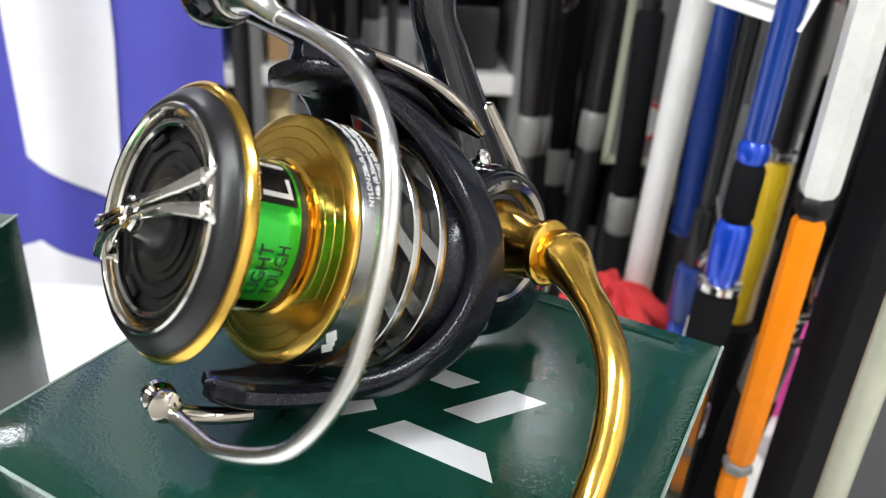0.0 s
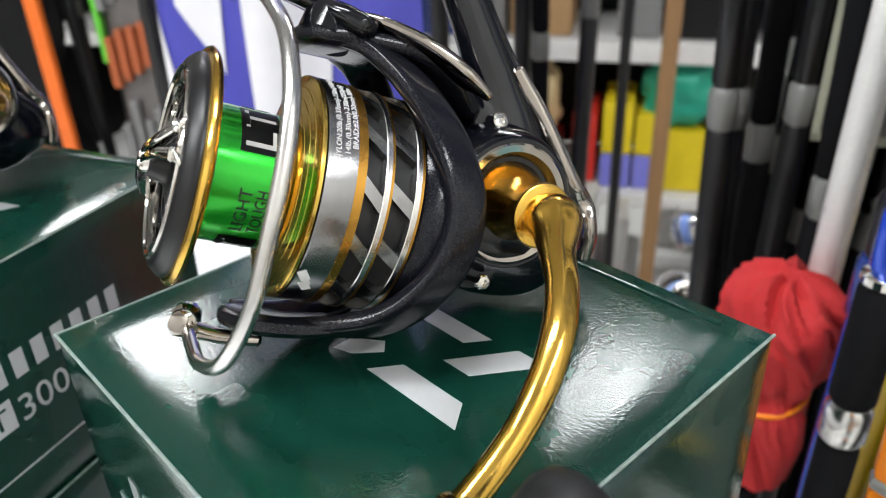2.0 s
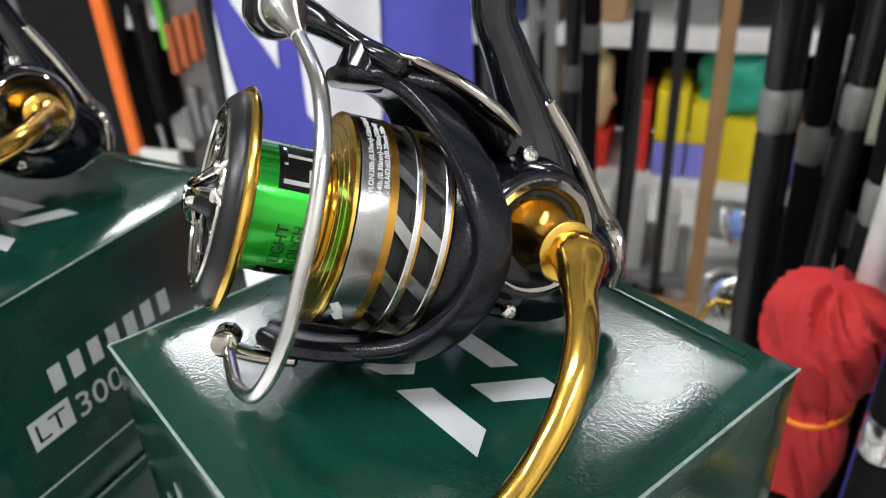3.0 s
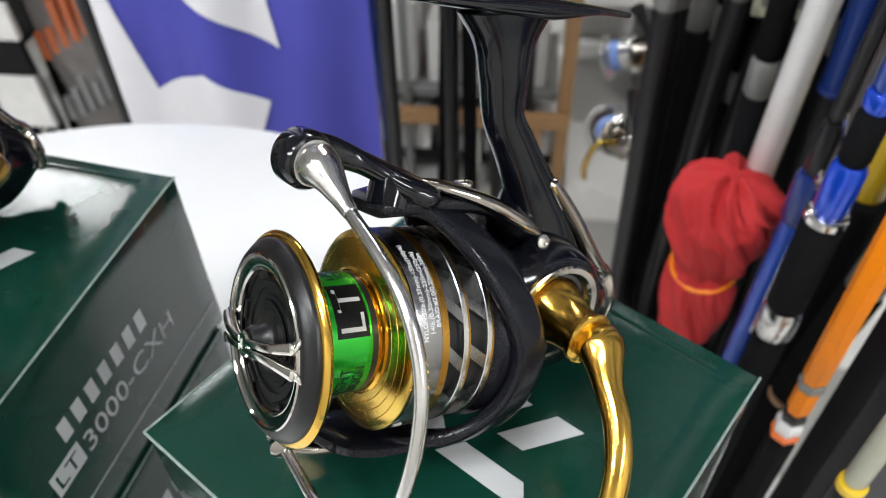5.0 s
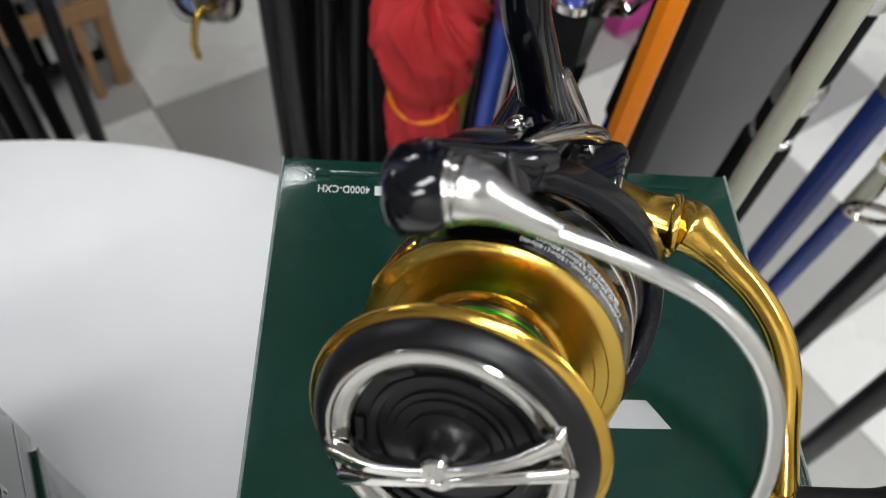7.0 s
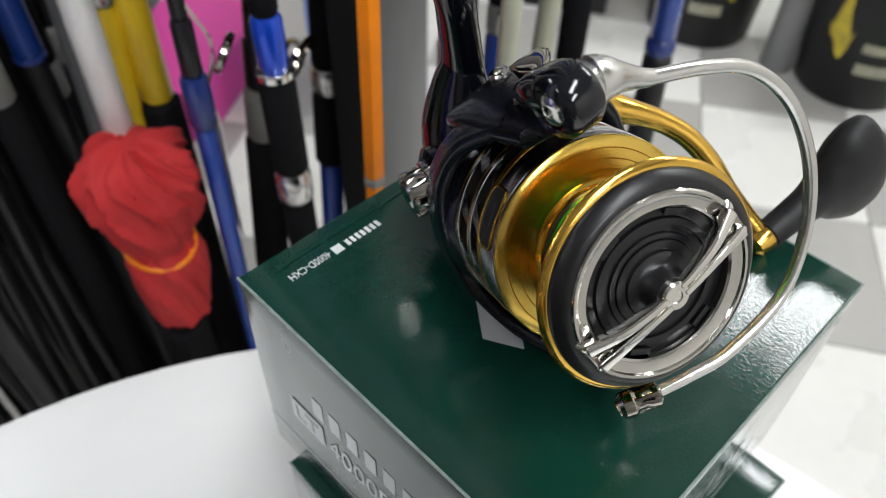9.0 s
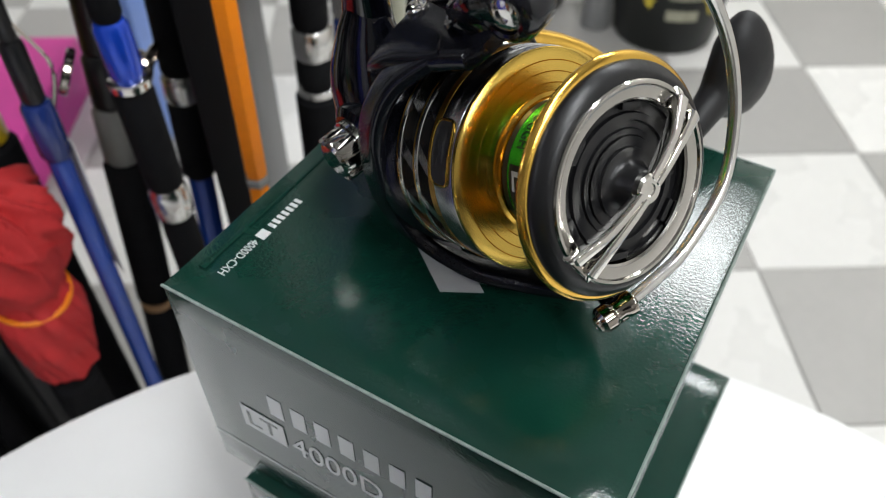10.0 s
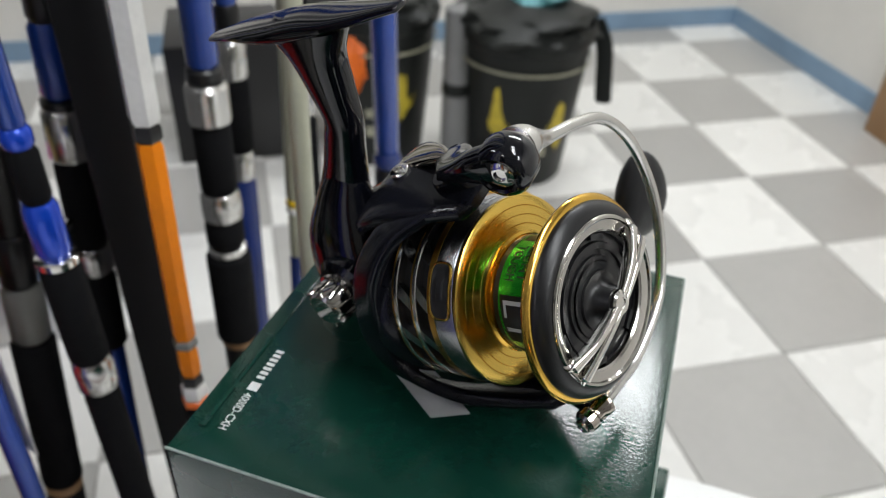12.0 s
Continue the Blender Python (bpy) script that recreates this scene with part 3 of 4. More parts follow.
    # bail
    bail = part("bail_arm", sweep([(-29, 14.5, 36.6), (-26, 11.0, 38.2), (-20.5, 5.5, 41.0), (-14, 2.0, 43.8), (-7, 0.8, 45.6), (-1, 1.2, 45.4)], [(3.6, 2.4), (5.4, 2.8), (4.8, 2.7), (3.6, 2.9), (3.6, 4.0), (3.8, 5.4)], up=(0, 0, 1), n=22, square=0.35), REEL_BLACK, t, "black bail arm with a rounded head")
    hm = Matrix.Translation((0.0008, -0.0019, 0.0448)) @ Vector((-0.15, 0.96, -0.10)).to_track_quat("X", "Z").to_matrix().to_4x4()
    part("arm_head", moved(lathe([(0.9, 0), (0.9, 3.6), (0.0, 3.9), (-0.3, 4.6), (0.3, 5.8), (1.8, 6.8), (7.0, 6.9), (8.4, 6.1), (8.5, 0)], 40), hm), REEL_BLACK, bail, "rounded black head of the bail arm")
    part("pivot_boss", moved(lathe([(-5.5, 0), (-5.5, 6.2), (1.6, 6.2), (2.2, 5.6), (2.2, 4.4), (1.4, 4.2), (1.4, 0)], 40, "z"), Matrix.Translation((-0.0225, 0.0062, 0.0385)) @ pose(0, 0, 0, 8, -16, 0)), REEL_BLACK, bail, "round black pivot of the bail arm")
    screw(bail, (-22.7, 6.0, 40.4), (0.25, 0.12, 1), 2.6)
    screw(bail, (0.9, -1.2, 44.8), (0.15, -0.96, 0.10), 3.3)
    part("cam_washer", moved(lathe([(8.4, 0), (8.4, 5.4), (9.2, 5.4), (9.4, 4.6), (10.4, 4.6), (10.5, 0)], 40), hm), STEEL, bail, "steel washers")
    part("bail_cam", sweep([(-0.8, 8.2, 43.8), (-1.0, 10.6, 42.9), (-1.7, 14.0, 40.6), (-2.5, 17.8, 37.6), (-3.0, 20.6, 35.6)], [(5.2, 5.2), (4.9, 4.5), (3.6, 3.1), (2.3, 2.2), (1.8, 1.8)], up=(0, 0, 1), n=20), STEEL, bail, "brushed silver bail cam, tapering to the wire")
    part("bail_wire", sweep(BAIL, (1.6, 1.6), up=(1, 0, 0), n=14, smooth=10), STEEL, bail, "bright bent bail wire")
    roller = part("line_roller", moved(lathe([(-5.6, 0), (-5.6, 2.6), (-4.6, 3.4), (-2.2, 3.4), (-1.2, 2.5), (0.8, 2.5), (2.0, 3.2), (4.0, 3.2), (4.8, 2.0), (4.8, 0)], 32),
                                       Matrix.Translation((-0.0055, -0.0130, -0.0345)) @ pose(0, 0, 0, 20, 10, 75)), SMOKE, bail, "dark polished line roller")
    part("roller_arm", sweep([(-22, -7, -36.5), (-15, -9, -37), (-9, -11.5, -36.6), (-5, -13.5, -36)], [(2.6, 1.7), (2.8, 1.8), (2.6, 2.0), (2.2, 2.2)], up=(0, 0, 1), square=0.4), SMOKE, bail, "smoked metal roller arm")
    part("roller_screw", moved(lathe([(0, 0), (0, 2.2), (1.2, 2.2), (1.6, 1.4), (1.0, 1.0), (1.0, 0)], 24), Matrix.Translation((-0.0075, -0.0175, -0.0350)) @ pose(0, 0, 0, 0, 0, 255)), CHROME, bail)
    # body; housing, stem and handle are turned a little against the rotor
    br = Matrix.Rotation(radians(BODY_ROLL), 4, "X")
    body = part("gear_body", moved(sweep([(-55, 3, 2), (-62, 3.5, 3), (-72, 4, 3), (-84, 4.5, 2), (-95, 5, 3), (-102, 5.5, 4)], [(15, 15), (15, 18), (14.5, 20), (12.5, 18), (8, 11), (3, 5)], up=(0, 0, 1), n=32, square=0.15), br), REEL_BLACK, t, "glossy black gear housing")
    part("stem", moved(sweep([(-79, 1.5, 14), (-75, 1.2, 25), (-69, 1.0, 34.3), (-62.8, 1.2, 42.5), (-57.1, 1.2, 50.1), (-51.8, 1.1, 57.3), (-49.4, 1.3, 67), (-47.6, 1.4, 75.5), (-46.2, 1.7, 83)],
                             [(7, 13), (6.2, 10.5), (5.2, 8.0), (4.7, 6.6), (4.5, 5.8), (4.5, 5.4), (4.9, 6.6), (5.2, 8.6), (5.8, 14)], up=(1, 0, 0), n=24, square=0.3), br), REEL_BLACK, body, "leaning and bent glossy black stem")
    part("foot", moved(sweep([(-86, 1.7, 86.2), (-72, 1.7, 86.0), (-58, 1.7, 84.6), (-46, 1.7, 84.0), (-32, 1.7, 83.2), (-12.7, 1.7, 82.6)], [(2.4, 0.8), (5.5, 1.3), (7.0, 2.6), (7.0, 2.8), (6.0, 1.8), (2.4, 0.9)], up=(0, 0, 1), n=20, square=0.3), br), REEL_BLACK, body, "long narrow black foot for the rod seat")
    part("shoulder", moved(sweep([(-64, 0.5, 40), (-69, -1.5, 30), (-73, -4.5, 18), (-74, -6.5, 5), (-71, -6.5, -9)], [(4.0, 6.0), (8, 11), (11, 16), (11.5, 17), (8, 13)], up=(1, 0, 0), n=32, square=0.1), br), REEL_BLACK, body, "smooth shoulder of the housing under the stem")
    part("rear_trim", moved(sweep([(-70, 4, 40), (-82, 4.5, 27), (-93, 5, 14), (-101, 5.4, 5), (-103, 5.4, -3)], [(3.0, 2.0), (4.6, 2.6), (5.5, 2.8), (5.0, 2.8), (3.0, 2.0)], up=(1, 0, 1), n=16, square=0.3), br), SMOKE, body, "smoked chrome trim down the back of the housing")
    part("top_trim", sweep([(-25, 9, 40.4), (-33, 11.5, 39.2), (-44, 14.5, 36.0), (-53, 17.2, 31.6), (-59, 19.0, 28.2)], [(1.0, 0.7), (3.8, 1.5), (5.4, 2.0), (4.6, 2.0), (1.6, 1.0)], up=(0, 0, 1), n=18, square=0.3), SMOKE, rotor, "smoked chrome cover over the rotor arm")
    screw(rotor, (-42.8, 6.2, 38.6), (0.15, -0.05, 1), 2.7)
    screw(body, (-65, 15.0, 24.5), (0.0, 1, 0.2), 2.1)
    screw(body, (-67, 15.5, -14.5), (0.0, 1, -0.2), 1.9)
    side = Matrix.Translation((HUB[0] * 0.001, 0, HUB[1] * 0.001)) @ Matrix.Rotation(radians(HUB[2]), 4, "X") @ pose(0, 0, 0, 0, 0, 90)
    plate = part("side_plate", moved(lathe([(8, 0), (8, 18.5), (17.5, 17.0), (19.2, 15.6), (19.2, 14.4), (17.6, 13.6), (17.2, 10.5), (17.2, 0)], 64), side), REEL_BLACK, body, "round housing cover")
    part("plate_ring", moved(lathe([(17.6, 14.6), (19.3, 14.7), (19.7, 14.2), (19.5, 12.6), (18.2, 11.6), (17.4, 11.2)], 64), side), SMOKE, plate, "smoked chrome ring")
    part("side_cap", moved(lathe([(-7, 11), (-17, 10.5), (-18.5, 8.6), (-18.5, 0)], 48), side), REEL_BLACK, body)
    cap = part("axle_cap", moved(lathe([(-18.0, 7.6), (-20, 7.4), (-20.3, 6.4), (-25.5, 5.8), (-26.6, 4.8), (-26.9, 0)], 48), side), TRIM, body, "chromed ribbed axle cap")
    for i in range(8):
        part("cap_rib", moved(block((-25.8, -0.9, 5.6), (-20.4, 0.9, 7.0), 0.4), side @ Matrix.Scale(0.001, 4) @ Matrix.Rotation(radians(45 * i), 4, "X")), TRIM, cap)
    # handle
    handle = part("handle_shank", moved(lathe([(15.5, 0), (15.5, 10.2), (17.5, 10.0), (21, 8.2), (26, 7.0), (30, 6.7), (31.5, 6.9), (31.5, 0)], 48), side), GOLD, t, "gold handle shank")
    part("joint_collar", moved(lathe([(31.0, 0), (31.0, 7.2), (32.0, 7.6), (33.0, 7.4), (33.4, 6.6), (33.4, 0)], 48), side), GOLD, handle)
    part("handle_arm", sweep(ARM, [(5.4, 5.4), (6.2, 6.4), (5.0, 5.2), (3.8, 4.0), (3.4, 3.7), (3.3, 3.6), (3.2, 3.4), (3.1, 3.1), (3.4, 3.4)], up=(1, 0, 0), n=20), GOLD, handle, "polished gold curved handle arm")
    bx, by, bz = ARM[-1]
    part("arm_end", moved(lathe([(-4.4, 0), (-4.4, 2.4), (-3.2, 3.9), (0, 4.4), (2.4, 4.0), (3.2, 3.0), (3.3, 0)], 32), Matrix.Translation(Vector((bx, by, bz)) * 0.001) @ pose(0, 0, 0, 0, 0, 90)), GOLD, handle)
    grip = part("handle_knob", sweep([(bx, by + 2.5, bz), (bx, by + 11, bz), (bx, by + 19, bz), (bx, by + 25, bz), (bx, by + 33, bz), (bx, by + 41, bz), (bx, by + 45, bz)],
                              [(4.6, 4.6), (5.0, 5.4), (5.4, 7.4), (6.6, 14), (8.6, 20), (8.4, 19.5), (5.0, 13)], up=KNOB_UP, n=24), RUBBER, handle, "black rubber paddle knob")
    return t


KNOB_BAR = 8.0
HUB = (-70.0, 9.0, -12.0)
BODY_ROLL = -7.0
BAIL = [(-3.0, 20.4, 35.7), (-3.4, 31.7, 30.0), (-4.4, 41.4, 22.9), (-5.3, 47.6, 13.0), (-5.7, 49.9, 1.6), (-5.8, 48.1, -12.5), (-6.3, 41.8, -26.8), (-5.9, 29.6, -37.5), (-5.6, 11.1, -40.6), (-5.7, -0.5, -38.6), (-5.7, -9.0, -36.2)]
ARM = [(-71.5, 32.0, 3.0), (-71.2, 35.0, 1.2), (-69.8, 38.6, -2.0), (-67.7, 43.0, -6.2), (-66.1, 48.6, -12.8), (-63.4, 53.4, -21.6), (-60.1, 55.4, -31.8), (-55.3, 55.0, -43.5), (-46.5, 54.2, -57.5)]
KNOB_UP = (0.35, 0, 1)
REEL_M = axes((0.0434, -0.1019, 0.0512), -22.4, 22.9, 24)
reel = spinning_reel(REEL_M, "black and gold spinning reel with a green arbor on its carton")
TO_2 = M2 @ Matrix.Translation((0.0, 0.0, 0.0))
reel_b = copy_thing(reel, TO_2 @ REEL_M)
tagged(reel_b, "black spinning reel with a gold handle on the second carton")

SIDE = Matrix.Translation((HUB[0] * 0.001, 0, HUB[1] * 0.001)) @ Matrix.Rotation(radians(HUB[2]), 4, "X") @ pose(0, 0, 0, 0, 0, 90)
for child in reel_b.children:
    if child.name.startswith("handle_shank"):
        child.matrix_basis = SIDE @ Matrix.Rotation(radians(-38), 4, "X") @ SIDE.inverted()


# ---------------------------------------------------------------- rods and tackle round the table
def rod(name, foot, lean, segments, label, category="fishing rod", group="rods standing by the table", guides=(), sides=20, lifted=True):
    """A rod standing at foot (x, y) on the floor; lean: run in x and y for each metre up; segments: (from, to, radius, material, name) by height."""
    d = Vector((lean[0], lean[1], 1)).normalized()
    m = Matrix.Translation((foot[0], foot[1], FLOOR_Z)) @ d.to_track_quat("Z", "Y").to_matrix().to_4x4()
    t = thing(name, m, label, category, group)
    lift = max(0.0, 0.036 * math.hypot(foot[0] - 0.1, foot[1] + 0.1) - 0.003) if lifted else 0.0
    segments = [(z0 if z0 <= FLOOR_Z else z0 + lift, z1 + lift, r, material, pname) for z0, z1, r, material, pname in segments]
    guides = [(z + lift, r, turn) for z, r, turn in guides]
    for z0, z1, r, material, pname in segments:
        a, b = z0 - FLOOR_Z, z1 - FLOOR_Z
        e = min(0.003, (b - a) * 0.2)
        part(pname, lathe([(a, 0), (a, r * 0.82), (a + e, r), (b - e, r), (b, r * 0.82), (b, 0)], sides, "z", 1.0), material, t)
    for z, r, turn in guides:
        gm = pose(0, 0, z - FLOOR_Z, 0, 0, turn)
        ring = lathe([(-0.0018, r * 0.78), (-0.0022, r * 0.92), (-0.0012, r), (0.0012, r), (0.0022, r * 0.92), (0.0018, r * 0.78), (-0.0018, r * 0.78)], 28, "x", 1.0)
        legs = sweep([(0, 0.004, 0.028), (0, 0.010 + r * 0.3, 0.008), (0, 0.010 + r * 0.15, -0.008), (0, 0.004, -0.028)], (0.0011, 0.0011), n=6, k=1.0, smooth=4)
        part("line_guide", moved(merge(moved(ring, pose(0, r + 0.008, 0, 0, 25, 90)), legs), gm), SMOKE, t, "dark metal line guide")
    return t


F_, T_ = FLOOR_Z, 0.95
rod("blue_rod", (0.1155, 0.1320), (0.001, 0.027), [(F_, -0.42, 0.0090, FOAM, "lower_grip"), (-0.42, -0.150, 0.0095, FOAM, "grip"), (-0.150, -0.128, 0.0105, SILVER, "reel_seat_hood"),
    (-0.128, -0.066, 0.0101, FOAM, "grip"), (-0.066, -0.060, 0.0101, CHROME, "ring"), (-0.060, -0.030, 0.0083, BRIGHT_BLUE, "blue_sleeve"), (-0.030, -0.002, 0.0072, FOAM, "winding"),
    (-0.002, 0.008, 0.0071, BRIGHT_BLUE, "blue_sleeve"), (0.008, T_, 0.0062, BLUE_ROD, "blank")], "blue rod with black foam grips and silver rings")
rod("orange_rod", (0.1500, 0.1370), (-0.005, -0.030), [(F_, -0.173, 0.0078, FOAM, "grip"), (-0.173, -0.168, 0.0079, ORANGE, "ring"), (-0.168, -0.157, 0.0074, WHITE_ROD, "ring"), (-0.157, -0.149, 0.0064, BLACK_ROD, "ring"),
    (-0.149, -0.127, 0.0060, ORANGE_ROD, "blank"), (-0.127, -0.121, 0.0068, GREY_ROD, "ring"), (-0.121, 0.002, 0.0063, ORANGE_ROD, "blank"), (0.002, 0.011, 0.0068, BLACK_ROD, "ring"), (0.011, T_, 0.0073, WHITE_ROD, "upper_section")],
    "six-sided orange pole rod with a white upper section", sides=6, lifted=False)
rod("white_pole", (0.0500, 0.2465), (0.014, 0.003), [(F_, -0.32, 0.009, BLACK_ROD, "lower_section"), (-0.136, T_, 0.0090, WHITE_ROD, "white_section"), (-0.32, -0.136, 0.006, BLACK_ROD, "middle_section")], "plain white pole standing in a red cloth bag")
rod("yellow_rod", (0.120, 0.320), (-0.003, 0.001), [(F_, -0.175, 0.0150, FOAM, "grip"), (-0.175, -0.055, 0.0115, YELLOW_ROD, "yellow_section"), (-0.055, -0.048, 0.012, SILVER, "ring"), (-0.048, T_, 0.0095, BLACK_ROD, "blank")], "yellow rod with a thick black grip")
rod("yellow_rod", (0.062, 0.345), (0.05, -0.026), [(F_, -0.45, 0.0110, BLACK_ROD, "butt"), (-0.45, -0.095, 0.0085, YELLOW_ROD, "yellow_section"), (-0.095, -0.082, 0.0105, SILVER, "ring"), (-0.082, T_, 0.0105, FOAM, "grip")], "slim yellow rod with a black grip above")
navy = rod("navy_rod", (0.085, 0.213), (0.014, -0.007), [(F_, -0.12, 0.0062, BLUE_ROD, "blank"), (-0.12, -0.085, 0.0082, NAVY, "winding"), (-0.085, -0.05, 0.0060, BLACK_ROD, "winding"), (-0.05, T_, 0.0045, BLACK_ROD, "blank")], "slim navy rod with a pale paper label", guides=((-0.070, 0.012, 160),))
part("paper_label", moved(block((-0.0075, -0.0084, 0.675), (0.0125, -0.0076, 0.777), 0.0003), pose(0, 0, 0, 0, 0, 8)), WHITE, navy, "long pale paper label", smooth=False)
rod("seat_rod", (0.088, 0.265), (0.079, -0.051), [(F_, -0.30, 0.012, FOAM, "lower_grip"), (-0.30, -0.292, 0.0122, WOOD, "ring"), (-0.292, -0.165, 0.0130, FOAM, "grip"), (-0.165, -0.125, 0.0115, GREY_ROD, "reel_seat_hood"), (-0.125, -0.09, 0.010, BLACK_ROD, "reel_seat"), (-0.09, T_, 0.0085, BLACK_ROD, "blank")],
    "black rod with a grey reel seat and foam grips", guides=((-0.098, 0.017, 150), (-0.110, 0.013, 200)))
rod("blue_top_rod", (0.248, 0.166), (0.009, -0.012), [(F_, -0.238, 0.0115, BLACK_ROD, "butt"), (-0.238, -0.232, 0.0128, WOOD, "ring"), (-0.232, -0.155, 0.0152, FOAM, "grip"), (-0.155, -0.148, 0.013, SILVER, "ring"), (-0.148, -0.128, 0.0128, FOAM, "grip"), (-0.128, -0.106, 0.0130, SILVER, "reel_seat_hood"), (-0.106, -0.058, 0.0118, FOAM, "grip"),
    (-0.058, -0.030, 0.0132, SILVER, "reel_seat_hood"), (-0.030, -0.020, 0.011, BLACK_ROD, "winding"), (-0.020, T_, 0.0098, BLUE_ROD, "blank")], "blue rod with silver seat hoods and black grips")
rod("olive_rod", (0.316, 0.166), (0.017, -0.031), [(F_, -0.205, 0.0070, NAVY, "butt"), (-0.205, -0.165, 0.0065, OLIVE_ROD, "blank"), (-0.165, -0.158, 0.0078, WHITE_ROD, "ring"), (-0.158, -0.152, 0.0078, YELLOW_ROD, "ring"), (-0.152, T_, 0.0078, OLIVE_ROD, "blank")], "pale olive rod with a yellow winding and a guide", guides=((-0.180, 0.016, 130),))
rod("grip_rod", (0.340, 0.215), (0.010, -0.02), [(F_, -0.16, 0.010, NAVY, "butt"), (-0.16, -0.135, 0.0105, SILVER, "reel_seat_hood"), (-0.135, -0.075, 0.0110, FOAM, "grip"), (-0.075, -0.045, 0.0115, SILVER, "reel_seat_hood"), (-0.045, -0.02, 0.009, BLACK_ROD, "winding"), (-0.02, T_, 0.0085, BLUE_ROD, "blank")], "blue rod with silver seat hoods behind an olive rod")
rod("thick_blue_rod", (0.484, 0.117), (-0.008, 0.019), [(F_, -0.205, 0.0125, BLACK_ROD, "butt"), (-0.205, -0.19, 0.0130, NAVY, "ring"), (-0.19, T_, 0.0115, BLUE_ROD, "blank")], "thick plain blue rod standing behind the reel")
rod("dark_grip_rod", (0.430, 0.190), (0.02, 0.01), [(F_, -0.23, 0.0115, BLACK_ROD, "butt"), (-0.23, -0.15, 0.0125, FOAM, "grip"), (-0.15, -0.12, 0.012, SILVER, "reel_seat_hood"), (-0.12, T_, 0.0105, FOAM, "grip")], "black rod with a silver reel seat")
rod("navy_grip_rod", (0.158, 0.239), (0.04, -0.04), [(F_, -0.20, 0.0085, BLUE_ROD, "butt"), (-0.20, -0.14, 0.0115, FOAM, "grip"), (-0.14, -0.12, 0.0118, SILVER, "reel_seat_hood"), (-0.12, -0.06, 0.0110, FOAM, "grip"), (-0.06, -0.028, 0.0122, SILVER, "reel_seat_hood"), (-0.028, -0.022, 0.011, BLACK_ROD, "winding"), (-0.022, 0.02, 0.0098, BLUE_ROD, "blank"), (0.02, T_, 0.0090, BLACK_ROD, "blank")], "navy rod with grey hoods and black grips")
rod("blue_pale_rod", (0.085, 0.387), (-0.03, -0.004), [(F_, -0.26, 0.012, BLACK_ROD, "butt"), (-0.26, -0.15, 0.0095, BLACK_ROD, "grip"), (-0.15, -0.145, 0.0115, NAVY, "ring"), (-0.145, T_, 0.0112, BLUE_ROD, "blank")], "thick blue rod with a black butt")
rod("striped_rod", (-0.080, 0.483), (-0.017, -0.008), [(F_, -0.245, 0.010, BLACK_ROD, "butt"), (-0.245, -0.22, 0.0095, NAVY, "winding"), (-0.22, -0.095, 0.0085, WHITE_ROD, "white_section"), (-0.095, T_, 0.0100, BLUE_ROD, "blank")], "blue rod with a long white section")
rod("guide_rod", (0.185, 0.060), (-0.010, -0.012), [(F_, -0.20, 0.0050, OLIVE_ROD, "blank"), (-0.20, -0.175, 0.0058, WHITE_ROD, "winding"), (-0.175, -0.14, 0.0058, BLACK_ROD, "winding"), (-0.14, -0.125, 0.0058, WHITE_ROD, "winding"), (-0.125, -0.10, 0.0058, BLACK_ROD, "winding"), (-0.10, -0.094, 0.006, YELLOW_ROD, "winding"), (-0.094, 0.10, 0.0048, OLIVE_ROD, "blank")],
    "pale olive spinning rod with large dark line guides", guides=((-0.215, 0.019, -60), (-0.150, 0.013, -60)))


# red cloth bag bound with a rubber band
def cloth_bag():
    t = thing("cloth_bag", Matrix.Translation((0.0530, 0.2230, -0.258)), "crumpled red cloth bag bound with a rubber band", "bag")
    n, rows = 96, 60
    bm = bmesh.new()
    grid = []
    for i in range(rows + 1):
        u = i / rows
        z = 0.148 * u
        r = 0.0225 + 0.007 * min(1.0, max(0.0, (u - 0.50) / 0.2)) - 0.004 * max(0, 0.2 - u) * 5
        if u > 0.86:
            r *= math.sqrt(max(0.02, 1 - ((u - 0.86) / 0.14) ** 2 * 0.95))
        r *= 1 - 0.16 * math.exp(-((u - 0.47) / 0.05) ** 2)
        ring = []
        for j in range(n):
            a = 2 * math.pi * j / n
            tw = a + u * 2.2
            p = Vector((math.cos(tw), math.sin(tw), 0))
            fold = noise.noise(Vector((p.x * 2.2, p.y * 2.2, u * 1.6))) * 0.32 + (0.5 - abs(noise.noise(Vector((p.x * 4.2, p.y * 4.2, u * 5))))) * 0.34
            amp = 0.55 + 1.7 * max(0, u - 0.5)
            rr = r * (1 + fold * amp)
            ring.append(bm.verts.new((rr * math.cos(a), rr * math.sin(a), z + 0.016 * u * noise.noise(Vector((p.x * 2, p.y * 2, u * 4))))))
        grid.append(ring)
    for p, q in zip(grid, grid[1:]):
        for j in range(n):
            bm.faces.new((p[j], p[(j + 1) % n], q[(j + 1) % n], q[j]))
    bm.faces.new(grid[0])
    bm.faces.new(grid[-1])
    part("bag_cloth", bm, RED_CLOTH, t)
    part("rubber_band", sweep([(0.0222 * math.cos(a), 0.0222 * math.sin(a), 0.069 + 0.008 * math.sin(a)) for a in [i * math.pi / 12 for i in range(25)]], (0.0016, 0.0016), n=6, smooth=2, k=1.0), ORANGE_ROD, t, "thin orange rubber band")
    return t


cloth_bag()
rod("bag_rod", (0.0480, 0.2150), (0.0, 0.0), [(F_, -0.272, 0.015, FOAM, "grip")], "thick black grip under the red bag")

# dark board standing on edge beside the orange rod
board = thing("display_board", Matrix.Translation((0.1700, 0.1620, FLOOR_Z)) @ pose(0, 0, 0, 0, 0, 41), "tall dark grey board with a black edge", "board")
